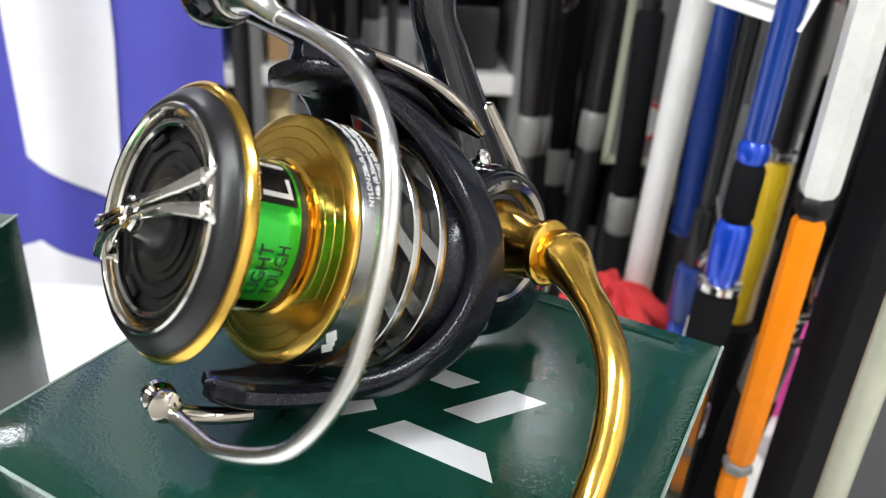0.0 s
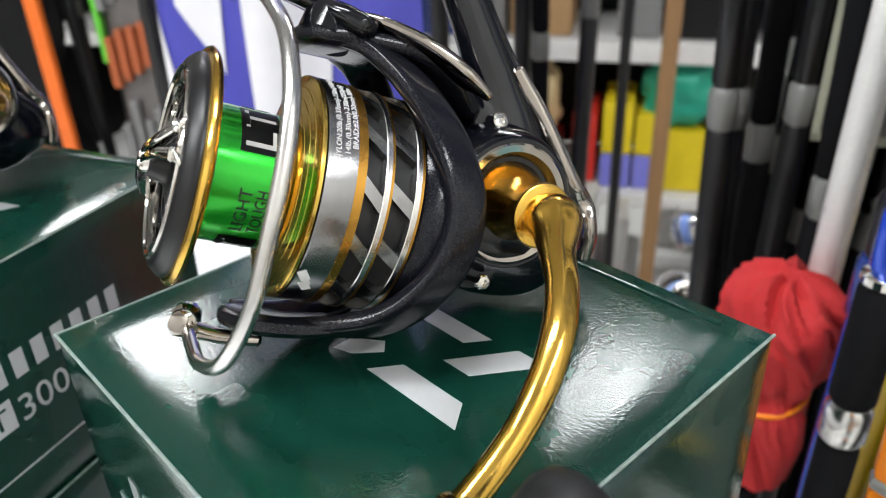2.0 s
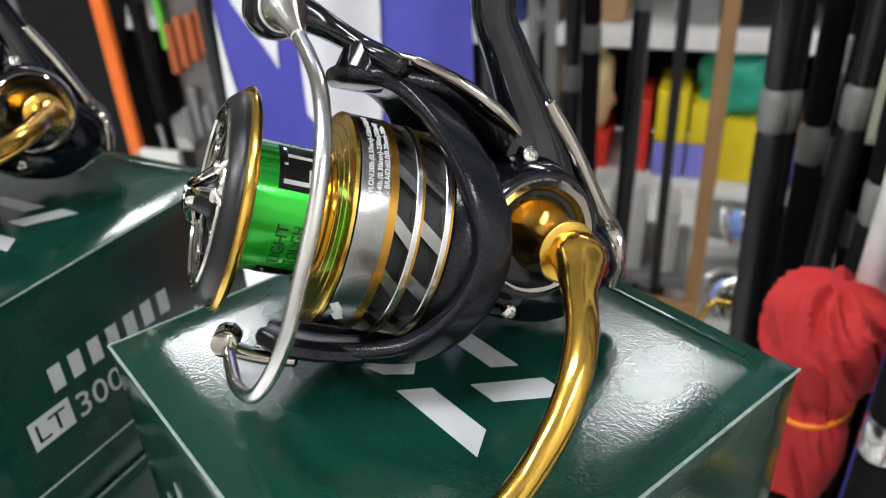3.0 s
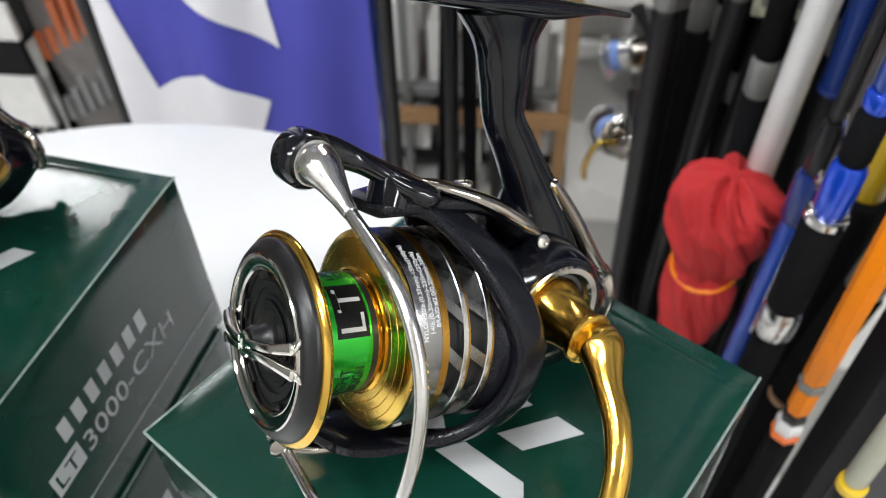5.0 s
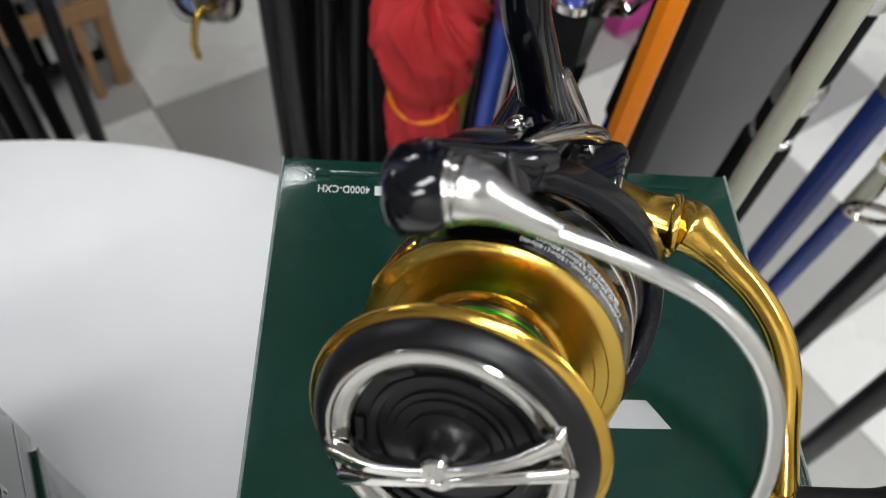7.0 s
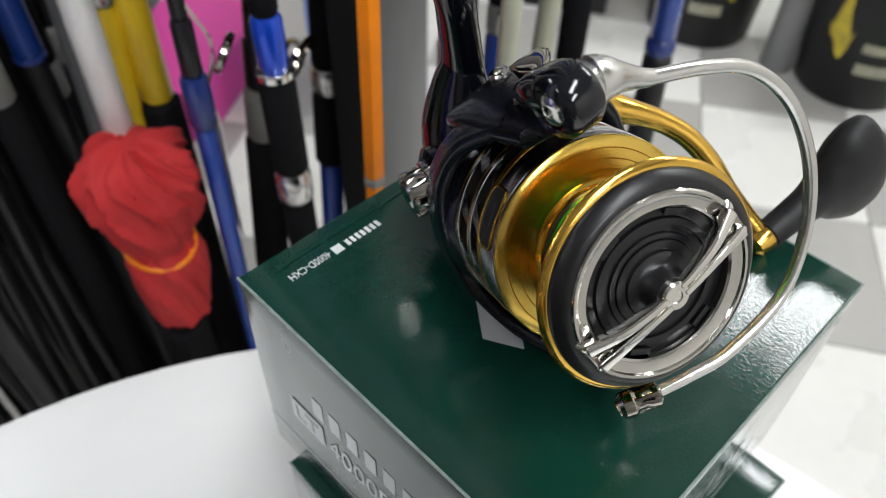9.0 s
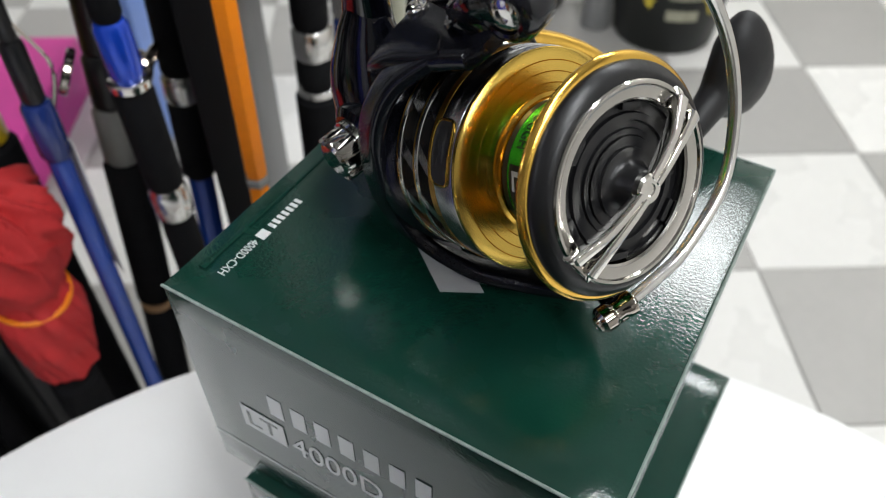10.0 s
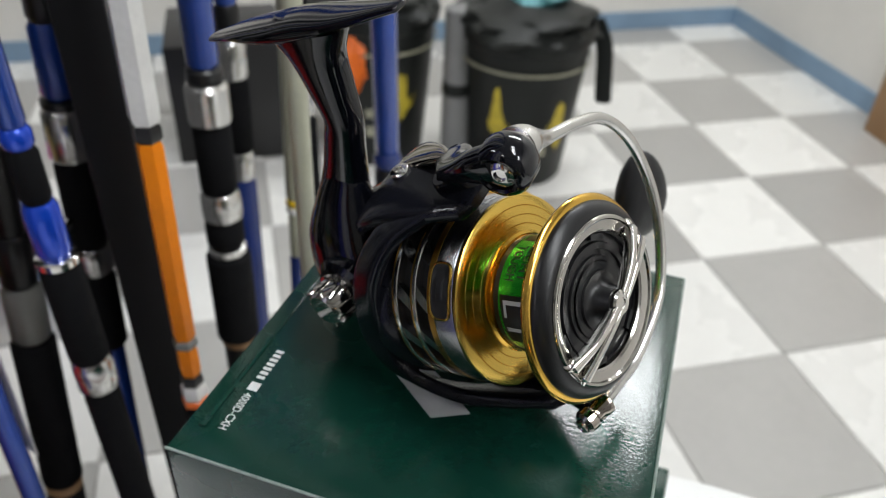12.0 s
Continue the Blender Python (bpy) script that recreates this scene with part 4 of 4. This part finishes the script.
part("face", block((0.018, -0.014, 0.0), (0.36, 0.004, 1.75), 0.001), PANEL_GREY, board, "plain dark grey face")
part("edge", block((-0.010, -0.016, 0.0), (0.018, 0.008, 1.75), 0.002), PANEL_BLACK, board, "black edge strip")
part("sticker", block((-0.0115, -0.008, 0.965), (-0.0102, 0.004, 0.985), 0.0002), WHITE, board, "small white sticker")

# dense rods behind
rng = random.Random(7)
KINDS = [(FOAM, BLACK_ROD, "black rod with a foam grip"), (BLACK_ROD, BLACK_ROD, "plain black rod standing in the rack"), (PANEL_GREY, BLACK_ROD, "dark grey rod with a black butt"),
         (FOAM, NAVY, "navy rod with a black foam grip"), (BLACK_ROD, PANEL_GREY, "black rod with a grey upper section"), (FOAM, RED, "red rod with a black foam grip")]
masters = []
for grip, blank, text in KINDS:
    h = rng.uniform(-0.35, -0.12)
    masters.append(rod("rod", (3, 3), (0, 0), [(F_, h, 0.0100, grip, "grip"), (h, h + 0.03, 0.0104, GREY_ROD, "reel_seat_hood"), (h + 0.03, h + 0.16, 0.0094, grip, "upper_grip"), (h + 0.16, T_, 0.0068, blank, "blank")],
                       text, group="rods packed in the rack", guides=((h + 0.22, 0.014, 40),)))
spots = []
for i in range(30):
    s = i / 29
    spots.append((-0.045 + 0.15 * s + rng.uniform(-0.012, 0.012), 0.53 - 0.17 * s + rng.uniform(-0.04, 0.07)))
for i in range(14):
    spots.append((0.00 + rng.uniform(-0.05, 0.06), 0.37 + rng.uniform(-0.05, 0.04)))
for i in range(16):          # far left, behind the second carton
    p = rm(-1.05 + 0.044 * i, 0.92 + rng.uniform(-0.05, 0.05))
    spots.append((p.x, p.y))
for i in range(4):           # beside the flag
    p = rm(-0.085 + 0.028 * i, 0.62 + rng.uniform(-0.04, 0.05))
    spots.append((p.x, p.y))
for i, (x, y) in enumerate(spots):
    k = rng.randrange(len(masters)) if i >= 30 else rng.choice((0, 1, 2, 3, 4, 1, 0))
    if 44 <= i < 60:
        k = (5, 2, 1, 5, 4)[i % 5]
    m = Matrix.Translation((x, y, FLOOR_Z)) @ pose(0, 0, 0, rng.uniform(-2.5, 2.5), rng.uniform(-2.5, 2.5), rng.uniform(0, 360))
    if i < len(masters):
        masters[i].matrix_world = m
    else:
        copy_thing(masters[k], m)
for a, b, mt, z0, text in ((-0.150, 0.555, LIME, -0.42, "thin lime green stick"), (-0.125, 0.575, BLUE_ROD, -0.45, "thin blue stick")):
    p = rm(a, b)
    rod("stick", (p.x, p.y), (-0.02, -0.02), [(F_, z0, 0.007, BLACK_ROD, "butt"), (z0, T_, 0.0062, mt, "blank")], text + " beside the flag")

# tall bags of rod blanks standing far behind the second carton
def tall_bag(a, b, half, depth, top, material, label, extras=()):
    t = thing("rod_bag", Matrix.Translation(rm(a, b, FLOOR_Z)) @ pose(0, 0, 0, 0, 0, math.degrees(ROOM)), label, "bag", "bags of rod blanks")
    h = top - FLOOR_Z
    n = 16
    part("film", sweep([(0.006 * math.sin(i * 1.7 + a * 9), 0.004 * math.sin(i * 2.3), h * i / n) for i in range(n + 1)], [(half * (1 + 0.10 * math.sin(i * 2.1 + a * 5)), depth * (1 + 0.35 * math.sin(i * 1.3 + a * 7))) for i in range(n + 1)], up=(0, 1, 0), n=24, smooth=5, k=1.0, square=0.35), material, t)
    for name, x0, x1, z0, z1, m in extras:
        part(name, block((x0, -depth * 1.5, z0 - FLOOR_Z), (x1, -depth * 1.5 + 0.012, z1 - FLOOR_Z), 0.002), m, t, smooth=False)


tall_bag(-0.925, 0.80, 0.098, 0.028, 0.45, PANEL_BLACK, "tall black rod bag with an orange strip and a banded label",
         (("orange_strip", 0.088, 0.112, -0.437, 0.20, ORANGE), ("paper_label", 0.098, 0.185, -0.425, -0.365, WHITE), ("dark_band", 0.098, 0.183, -0.488, -0.427, PANEL_BLACK), ("paper_label", 0.096, 0.180, -0.590, -0.490, WHITE)))
patches = []
rngb = random.Random(4)
for k in range(5):
    for q in range(5):
        z = -0.60 + 0.12 * q + 0.012 * k
        patches.append(("orange_patch" if rngb.random() < 0.55 else "grey_patch", -0.050 + 0.021 * k, -0.036 + 0.021 * k, z, z + rngb.uniform(0.04, 0.09), plain("rust_orange", (0.42, 0.10, 0.03), 0.5) if q % 2 else GREY))
tall_bag(-0.690, 0.82, 0.056, 0.018, 0.45, CLEAR_BAG, "tall cloudy bag of dark rods with rusty orange patches", patches + [("green_strip", -0.058, -0.048, -0.20, 0.25, LIME)])

# clear package with a round badge, hanging on the rods
pack = thing("blister_pack", Matrix.Translation((0.018, 0.372, -0.085)) @ pose(0, 0, 0, 3, 0, 25), "grey clear-fronted package with a round badge", "package")
part("backing", block((-0.026, 0.0, 0.0), (0.026, 0.004, 0.30), 0.002), GREY, pack)
part("border", merge(block((-0.026, -0.003, 0.0), (-0.021, 0.0, 0.30)), block((0.021, -0.003, 0.0), (0.026, 0.0, 0.30)), block((-0.026, -0.003, 0.0), (0.026, 0.0, 0.006))), OLIVE_ROD, pack, smooth=False)
part("round_badge", moved(lathe([(0.0, 0), (0.0, 0.016), (0.001, 0.016), (0.001, 0)], 32, "z", 1.0), pose(0, -0.001, 0.035, 90, 0, 0)), WHITE, pack)
part("badge_ring", moved(lathe([(0.0, 0.0125), (0.0, 0.0155), (0.0016, 0.0155), (0.0016, 0.0125)], 32, "z", 1.0), pose(0, -0.001, 0.035, 90, 0, 0)), RED, pack)
tag = thing("price_tag", Matrix.Translation((0.105, 0.165, 0.075)) @ pose(0, 0, 0, 60, 8, -15), "white paper price tag hanging on a rod", "tag")
part("paper", block((-0.022, -0.013, 0), (0.022, 0.013, 0.0006), 0.0002), WHITE, tag)
for i in range(3):
    part("writing_bar", block((-0.015, -0.008 + 0.006 * i, 0.0007), (0.010, -0.006 + 0.006 * i, 0.0009)), GREY, tag, smooth=False)


# ---------------------------------------------------------------- flag
def flag():
    t = thing("flag", Matrix.Identity(4), "blue and white cloth flag hanging behind the table", "flag")
    b0 = 0.335

    def wave(a, z):
        return b0 + 0.010 * math.sin(a * 34 + z * 3) + 0.006 * math.sin(a * 71 + 1.3 - z * 6)

    def sheet(poly, off, material, name):
        bm = bmesh.new()
        bm.faces.new([bm.verts.new((a, z, 0)) for a, z in poly])
        for n, lo, hi, axis in ((64, -0.35, -0.095, 0), (30, -0.62, 0.65, 1)):
            for i in range(1, n):
                co = [0, 0, 0]
                co[axis] = lo + (hi - lo) * i / n
                no = [0, 0, 0]
                no[axis] = 1
                bmesh.ops.bisect_plane(bm, geom=bm.verts[:] + bm.edges[:] + bm.faces[:], plane_co=co, plane_no=no)
        for v in bm.verts:
            a, z = v.co.x, v.co.y
            v.co = rm(a, wave(a, z) + off, z)
        ext = bmesh.ops.extrude_face_region(bm, geom=bm.faces[:])
        for v in [g for g in ext["geom"] if isinstance(g, bmesh.types.BMVert)]:
            v.co += rm(0, 0.0008)
        return part(name, bm, material, t)
    sheet([(-0.328, -0.62), (-0.095, -0.62), (-0.095, 0.65), (-0.328, 0.65)], 0.0, BANNER_BLUE, "cloth")
    for poly in ([(-.242, .65), (-.168, .65), (-.172, -.02), (-.177, -.11), (-.172, -.150), (-.238, -.100)],
                 [(-.300, -.205), (-.239, -.170), (-.188, -.202), (-.21, -.26), (-.330, -.26)],
                 [(-.328, -.02), (-.320, -.07), (-.312, -.114), (-.296, -.205), (-.318, -.26), (-.328, -.26)],
                 [(-.305, .65), (-.262, .65), (-.262, .0), (-.270, -.068), (-.305, -.01)],
                 [(-.135, .65), (-.120, .65), (-.118, .12), (-.135, .02)]):
        sheet(poly, -0.0022, BANNER_WHITE, "white_shape")
    top = part("flag_rail", sweep([rm(-0.34, 0.337, 0.655), rm(-0.08, 0.337, 0.655)], (0.008, 0.008), smooth=0, k=1.0), BLACK_ROD, t)
    for a in (-0.338, -0.082):
        part("flag_post", sweep([rm(a, 0.345, FLOOR_Z), rm(a, 0.345, 0.66)], (0.007, 0.007), up=(1, 0, 0), smooth=0, k=1.0), BLACK_ROD, t)


flag()


# ---------------------------------------------------------------- shelf with goods behind the rods
def rbox(name, a0, a1, b0, b1, z0, z1, material, label="", category="", parent=None, bevel=0.003, group=""):
    c = rm((a0 + a1) / 2, (b0 + b1) / 2, z0)
    if parent is None:
        t = part(name, block((-(a1 - a0) / 2, -(b1 - b0) / 2, 0), ((a1 - a0) / 2, (b1 - b0) / 2, z1 - z0), bevel), material)
        t.matrix_world = Matrix.Translation(c) @ pose(0, 0, 0, 0, 0, math.degrees(ROOM))
        return tagged(t, label, category, group)
    return part(name, moved(block((-(a1 - a0) / 2, -(b1 - b0) / 2, 0), ((a1 - a0) / 2, (b1 - b0) / 2, z1 - z0), bevel), Matrix.Translation(c) @ pose(0, 0, 0, 0, 0, math.degrees(ROOM))), material, parent)


shelf = thing("shop_shelf", Matrix.Identity(4), "dark shop shelf unit with white boards and an added black backing", "shelf")
# black sheet added behind the goods to darken the background
rbox("back_panel", -1.30, 0.44, 1.56, 1.58, -0.58, 0.95, PANEL_BLACK, parent=shelf)
rbox("side_panel", -1.30, -1.28, 1.20, 1.56, F_, 0.95, PANEL_BLACK, parent=shelf)
rbox("side_panel", 0.44, 0.46, 1.30, 1.58, -0.36, 0.95, PANEL_BLACK, parent=shelf)
rbox("board", -0.20, 0.30, 1.28, 1.56, -0.305, -0.265, WHITE, parent=shelf)
rbox("board", -1.27, 0.30, 1.28, 1.56, -0.610, -0.582, WHITE, parent=shelf)
rbox("board", -1.27, 0.43, 1.28, 1.56, -0.02, 0.01, PANEL_BLACK, parent=shelf)
rbox("board", -1.27, -0.24, 1.25, 1.56, -0.30, -0.27, WHITE, parent=shelf)
for a in (-0.21, 0.305, -0.75):
    rbox("upright", a - 0.012, a + 0.012, 1.28, 1.56, F_, 0.95, GREY, parent=shelf)
for nm, a0, a1, z0, z1, mt, lb in (("carton", 0.005, 0.066, -0.505, -0.395, YELLOW, "yellow carton on a shelf"), ("carton", 0.005, 0.066, -0.580, -0.507, VIOLET, "violet carton on a shelf"), ("carton", 0.072, 0.125, -0.505, -0.420, YELLOW, "small yellow carton on a shelf"),
                                   ("carton", 0.072, 0.130, -0.580, -0.507, VIOLET, "violet carton on a shelf"), ("carton", 0.136, 0.212, -0.580, -0.450, YELLOW, "large yellow carton on a shelf"), ("carton", 0.218, 0.275, -0.492, -0.417, CARDBOARD, "brown cardboard carton on a shelf"),
                                   ("carton", 0.216, 0.278, -0.580, -0.494, VIOLET, "violet carton under a brown one"), ("carton", -0.057, -0.008, -0.580, -0.420, RED, "red carton on a shelf"), ("carton", -0.205, -0.090, -0.580, -0.505, RED, "wide red carton on a shelf"),
                                   ("carton", -0.19, -0.07, -0.263, -0.190, CARDBOARD, "brown cardboard carton on a white board"), ("carton", 0.02, 0.10, -0.263, -0.170, GREY, "dark carton on a white board"), ("carton", 0.13, 0.26, -0.263, -0.140, BLACK_ROD, "black carton on a white board"),
                                   ("carton", -0.55, -0.42, -0.268, -0.150, ORANGE, "orange carton on a shelf"), ("carton", -0.72, -0.60, -0.268, -0.120, GREY, "grey carton on a shelf"), ("carton", -0.40, -0.27, -0.268, -0.170, NAVY, "navy carton on a shelf"), ("carton", -0.98, -0.80, -0.268, -0.140, WHITE, "white carton on a shelf")):
    rbox(nm, a0, a1, 1.31, 1.46, z0, z1, mt, lb, "carton", group="cartons on the shelf")


def crumpled(name, centre, size, material, label, category):
    bm = bmesh.new()
    bmesh.ops.create_icosphere(bm, subdivisions=4, radius=1)
    for v in bm.verts:
        n = noise.noise(v.co * 1.7 + Vector(centre) * 5) * 0.35 + noise.noise(v.co * 4.5) * 0.14
        v.co = Vector((v.co.x * size[0], v.co.y * size[1], v.co.z * size[2])) * (1 + n)
        v.co.z = max(v.co.z, -size[2] * 0.86)
    ob = part(name, bm, material)
    ob.matrix_world = Matrix.Translation(Vector(centre) + Vector((0, 0, size[2] * 0.86))) @ pose(0, 0, 0, 0, 0, math.degrees(ROOM))
    return tagged(ob, label, category)


crumpled("plastic_bag", rm(0.165, 1.36, -0.450), (0.085, 0.05, 0.085), GREEN_BAG, "crumpled green plastic bag on yellow cartons", "bag")
crumpled("net_bag", rm(-0.147, 1.37, -0.505), (0.06, 0.05, 0.10), CREAM, "cream paper bag standing on a red carton", "bag")

# added board in place of the white wall, since the north wall stands farther back
rbox("partition", 0.13, 0.75, 1.62, 1.66, F_, -0.30, WHITE, "low white board behind the rack, standing in for the shop wall", "partition")
# wooden rack for rods, with boards near the floor
rack = thing("wooden_rack", Matrix.Identity(4), "plain wooden rack with a dark shelf and thin posts", "rack")
rbox("post", 0.100, 0.126, 1.00, 1.03, F_, 0.95, WOOD, parent=rack)
rbox("post", -0.75, -0.724, 1.00, 1.03, F_, 0.95, WOOD, parent=rack)
rbox("beam", -0.75, 0.126, 0.985, 1.00, -0.715, -0.68, WOOD, parent=rack)
rbox("shelf_board", -0.75, 0.10, 1.03, 1.25, -0.680, -0.660, GREY, parent=rack)
rbox("back_board", -0.75, 0.10, 1.25, 1.26, F_, -0.68, PANEL_BLACK, parent=rack)
for i in range(9):
    a = -0.135 + 0.049 * (i - 4)
    rbox("white_box", a, a + 0.034, 1.04, 1.14, -0.818, -0.728 if i % 2 else -0.722, WHITE, "white carton standing on the lower rack board", "carton", group="white cartons under the rack")
for i in range(7):
    a = -0.150 + 0.062 * (i - 3)
    rbox("white_box", a, a + 0.040, 1.05, 1.15, -0.660, -0.500 if i % 3 else -0.53, WHITE, "white carton standing on the rack's shelf", "carton", group="white cartons on the rack")
rbox("floor_board", -0.75, 0.10, 1.03, 1.24, -0.838, -0.818, PANEL_BLACK, parent=rack)
for a in (-0.05, 0.066, -0.24):
    rbox("rail_post", a - 0.008, a + 0.008, 0.985, 1.0, F_, -0.715, STEEL if a < 0 else WOOD, parent=rack)
for a, mt in ((-0.19, GREY), (-0.02, BLACK_ROD), (0.045, BLACK_ROD), (-0.11, GREY)):
    p = rm(a, 1.02)
    rod("rack_rod", (p.x, p.y), (0, 0), [(F_, T_, 0.009, mt, "blank")], "thin rod standing in the wooden rack", group="rods in the wooden rack")


# two silver reels hanging on the rods
def small_reel(p, turn, label):
    t = thing("silver_reel", Matrix.Translation(p) @ pose(0, 0, 0, 10, 20, turn), label, "fishing reel", "silver reels")
    part("spool", lathe([(-26, 0), (-26, 22), (-22, 24), (-20, 17), (6, 17), (8, 24), (12, 24), (14, 20), (15, 8), (20, 6), (20, 0)], 40), STEEL, t, "polished silver spool")
    part("line_band", lathe([(-8, 17.4), (-8, 18.2), (3, 18.2), (3, 17.4)], 40), PALE_BLUE, t, "pale blue line on the spool")
    part("housing", sweep([(-26, 0, 0), (-40, 0, -2), (-54, 0, 4), (-62, 0, 10)], [(20, 20), (17, 19), (13, 15), (6, 7)], n=20), SMOKE, t)
    part("stem", sweep([(-48, 0, 10), (-42, 0, 34), (-36, 0, 56)], [(5, 8), (4, 6), (5, 10)], up=(1, 0, 0)), BLACK_ROD, t)
    part("crank", sweep([(-46, 14, 0), (-44, 34, -4), (-36, 40, -30), (-30, 36, -48)], (3.4, 3.4), up=(1, 0, 0)), GOLD, t, "gold crank")
    part("bail_wire", sweep([(6, -10, 26), (10, 16, 24), (8, 30, 0), (8, 18, -22), (4, -10, -26)], (1.2, 1.2), up=(1, 0, 0)), CHROME, t)
    return t


small_reel((-0.165, 0.512, -0.356), 140, "silver reel with a blue line and gold crank")
small_reel((-0.225, 0.615, -0.330), 200, "grey round reel on a rod in the rack")

# ---------------------------------------------------------------- far side of the shop
def bucket(x, y, r0, r1, h, label, seed):
    t = thing("bucket", Matrix.Translation((x, y, FLOOR_Z)), label, "bucket", "black bait buckets")
    part("shell", lathe([(0, 0), (0, r0 * 0.96), (0.008, r0), (h - 0.05, r1 * 0.97), (h - 0.045, r1 * 1.02), (h - 0.02, r1 * 1.03), (h, r1 * 1.0), (h - 0.004, r1 * 0.96), (0.02, r0 * 0.93), (0.02, 0)], 56, "z", 1.0), BUCKET_BLACK, t, "black plastic shell")
    part("rim_cord", lathe([(h - 0.098, r1 * 0.985), (h - 0.098, r1 * 1.0), (h - 0.092, r1 * 1.0), (h - 0.092, r1 * 0.985)], 56, "z", 1.0), BUCKET_PALE, t)
    rr = random.Random(seed)
    for k in range(5):
        a0 = rr.uniform(0, 2 * math.pi) if k > 2 else math.pi * (0.95 + 0.35 * (k - 1)) + rr.uniform(-0.1, 0.1)
        zc = h * rr.uniform(0.45, 0.62)
        bm = bmesh.new()
        ring = []
        for s in range(22):
            an = 2 * math.pi * s / 22
            w = 1 + 0.18 * math.sin(2 * an + seed) + 0.12 * math.sin(5 * an + k)
            da, dz = 0.24 * w * math.cos(an), 0.085 * w * math.sin(an) * (1.2 if k % 2 else 0.9)
            z = zc + dz
            rad = r0 + (r1 * 0.97 - r0) * z / h + 0.0016
            ring.append(bm.verts.new((rad * math.cos(a0 + da), rad * math.sin(a0 + da), z)))
        c = bm.verts.new(((r0 + (r1 * 0.97 - r0) * zc / h + 0.004) * math.cos(a0), (r0 + (r1 * 0.97 - r0) * zc / h + 0.004) * math.sin(a0), zc))
        for s in range(22):
            bm.faces.new((ring[s], ring[(s + 1) % 22], c))
        part("fish_print", bm, BUCKET_YELLOW, t, "faded yellow printed fish")
    for row in range(2):
        for k in range(4):
            a0 = math.pi * 1.10 + 0.13 * k
            z = h * (0.40 - 0.13 * row)
            rad = r0 + (r1 * 0.97 - r0) * z / h + 0.0015
            part("lettering_bar", moved(block((-0.0015, -0.011, -0.016), (0.0005, 0.011, 0.016), 0.0006), Matrix.Translation((rad * math.cos(a0), rad * math.sin(a0), z)) @ pose(0, 0, 0, 0, -4, math.degrees(a0))), BUCKET_PALE, t)
    return t


bucket(1.732, 0.272, 0.125, 0.165, 0.42, "black bait bucket with yellow print and pale lettering", 3)
bucket(1.692, 0.667, 0.130, 0.165, 0.42, "black bait bucket with yellow fish print", 8)
crumpled("black_bag", (1.717, 0.272, FLOOR_Z + 0.375), (0.17, 0.165, 0.05), BUCKET_BLACK, "black bag folded over a bucket's rim", "bag")
crumpled("black_bag", (1.682, 0.667, FLOOR_Z + 0.375), (0.16, 0.16, 0.05), BUCKET_BLACK, "black bag folded in a bucket", "bag")
strap = part("strap", sweep([(1.812, 0.117, -0.48), (1.802, 0.087, -0.54), (1.792, 0.072, -0.64), (1.792, 0.067, -0.68)], (0.022, 0.004), up=(1, 0, 0), k=1.0), BUCKET_BLACK)
tagged(strap, "black strap hanging from a bucket", "strap")
crumpled("cloth", (1.752, 0.267, -0.435), (0.10, 0.08, 0.03), plain("aqua_cloth", (0.16, 0.42, 0.46)), "folded aqua cloth on a black bucket", "cloth")
rod("grey_tube", (1.66, 0.425), (0.0, 0.0), [(F_, -0.72, 0.037, GREY, "tube"), (-0.72, -0.69, 0.039, BUCKET_BLACK, "collar"), (-0.69, -0.50, 0.037, GREY, "tube")], "short grey tube standing between the buckets", "tube", "")
crumpled("float_bag", (1.547, 0.672, -0.66), (0.050, 0.050, 0.085), ORANGE, "orange plastic bag hanging on a black bucket", "bag")
rbox("carton", 1.76, 2.06, -0.12, 0.17, F_, -0.56, BLACK_ROD, "black carton on the tiles beside a bucket", "carton")
rbox("carton", 1.10, 1.50, 1.15, 1.45, F_, -0.52, BLACK_ROD, "large black carton on the floor", "carton")
rbox("carton", 1.15, 1.42, 0.95, 1.13, F_, -0.66, GREY, "dark grey carton on the floor", "carton")
rbox("carton", 1.02, 1.40, 0.66, 0.90, F_, -0.76, PINK, "bright pink carton on the floor", "carton")
rbox("carton", 0.85, 1.12, 0.98, 1.22, F_, -0.72, PINK, "large pink carton on the floor", "carton")
pb = rbox("cool_box", 1.17, 1.40, 0.44, 0.47, F_, -0.42, PALE_BLUE, "pale blue plastic panel leaning on the floor", "panel")
rbox("wood_cabinet", 1.15, 1.62, B0 + 0.002, B0 + 0.10, F_, -0.10, WOOD, "plain brown wooden cabinet against the wall", "cabinet")

# ---------------------------------------------------------------- floor tiles, last
tile_bm = block((0.0015, 0.0015, -0.006), (TILE - 0.0015, TILE - 0.0015, 0.0), 0.0012, 1)
tile_mesh = {}
for k, mt in ((0, TILE_WHITE), (1, TILE_GREY)):
    me = bpy.data.meshes.new("tile")
    tile_bm.to_mesh(me)
    me.materials.append(mt)
    tile_mesh[k] = me
tile_bm.free()
O1, O2 = 0.7777, -1.0110
for i in range(-12, 7):
    for j in range(-4, 10):
        a, b = O1 + TILE * i, O2 + TILE * j
        if a > A1 or b > B1 or a + TILE < A0 or b + TILE < B0:
            continue
        ob = new("tile", tile_mesh[(i + j) % 2])
        ob.parent = floor
        ob.matrix_local = Matrix.Translation((a, b, FLOOR_Z + 0.0006 * noise.noise(Vector((i * 1.7, j * 2.3, 0)))))
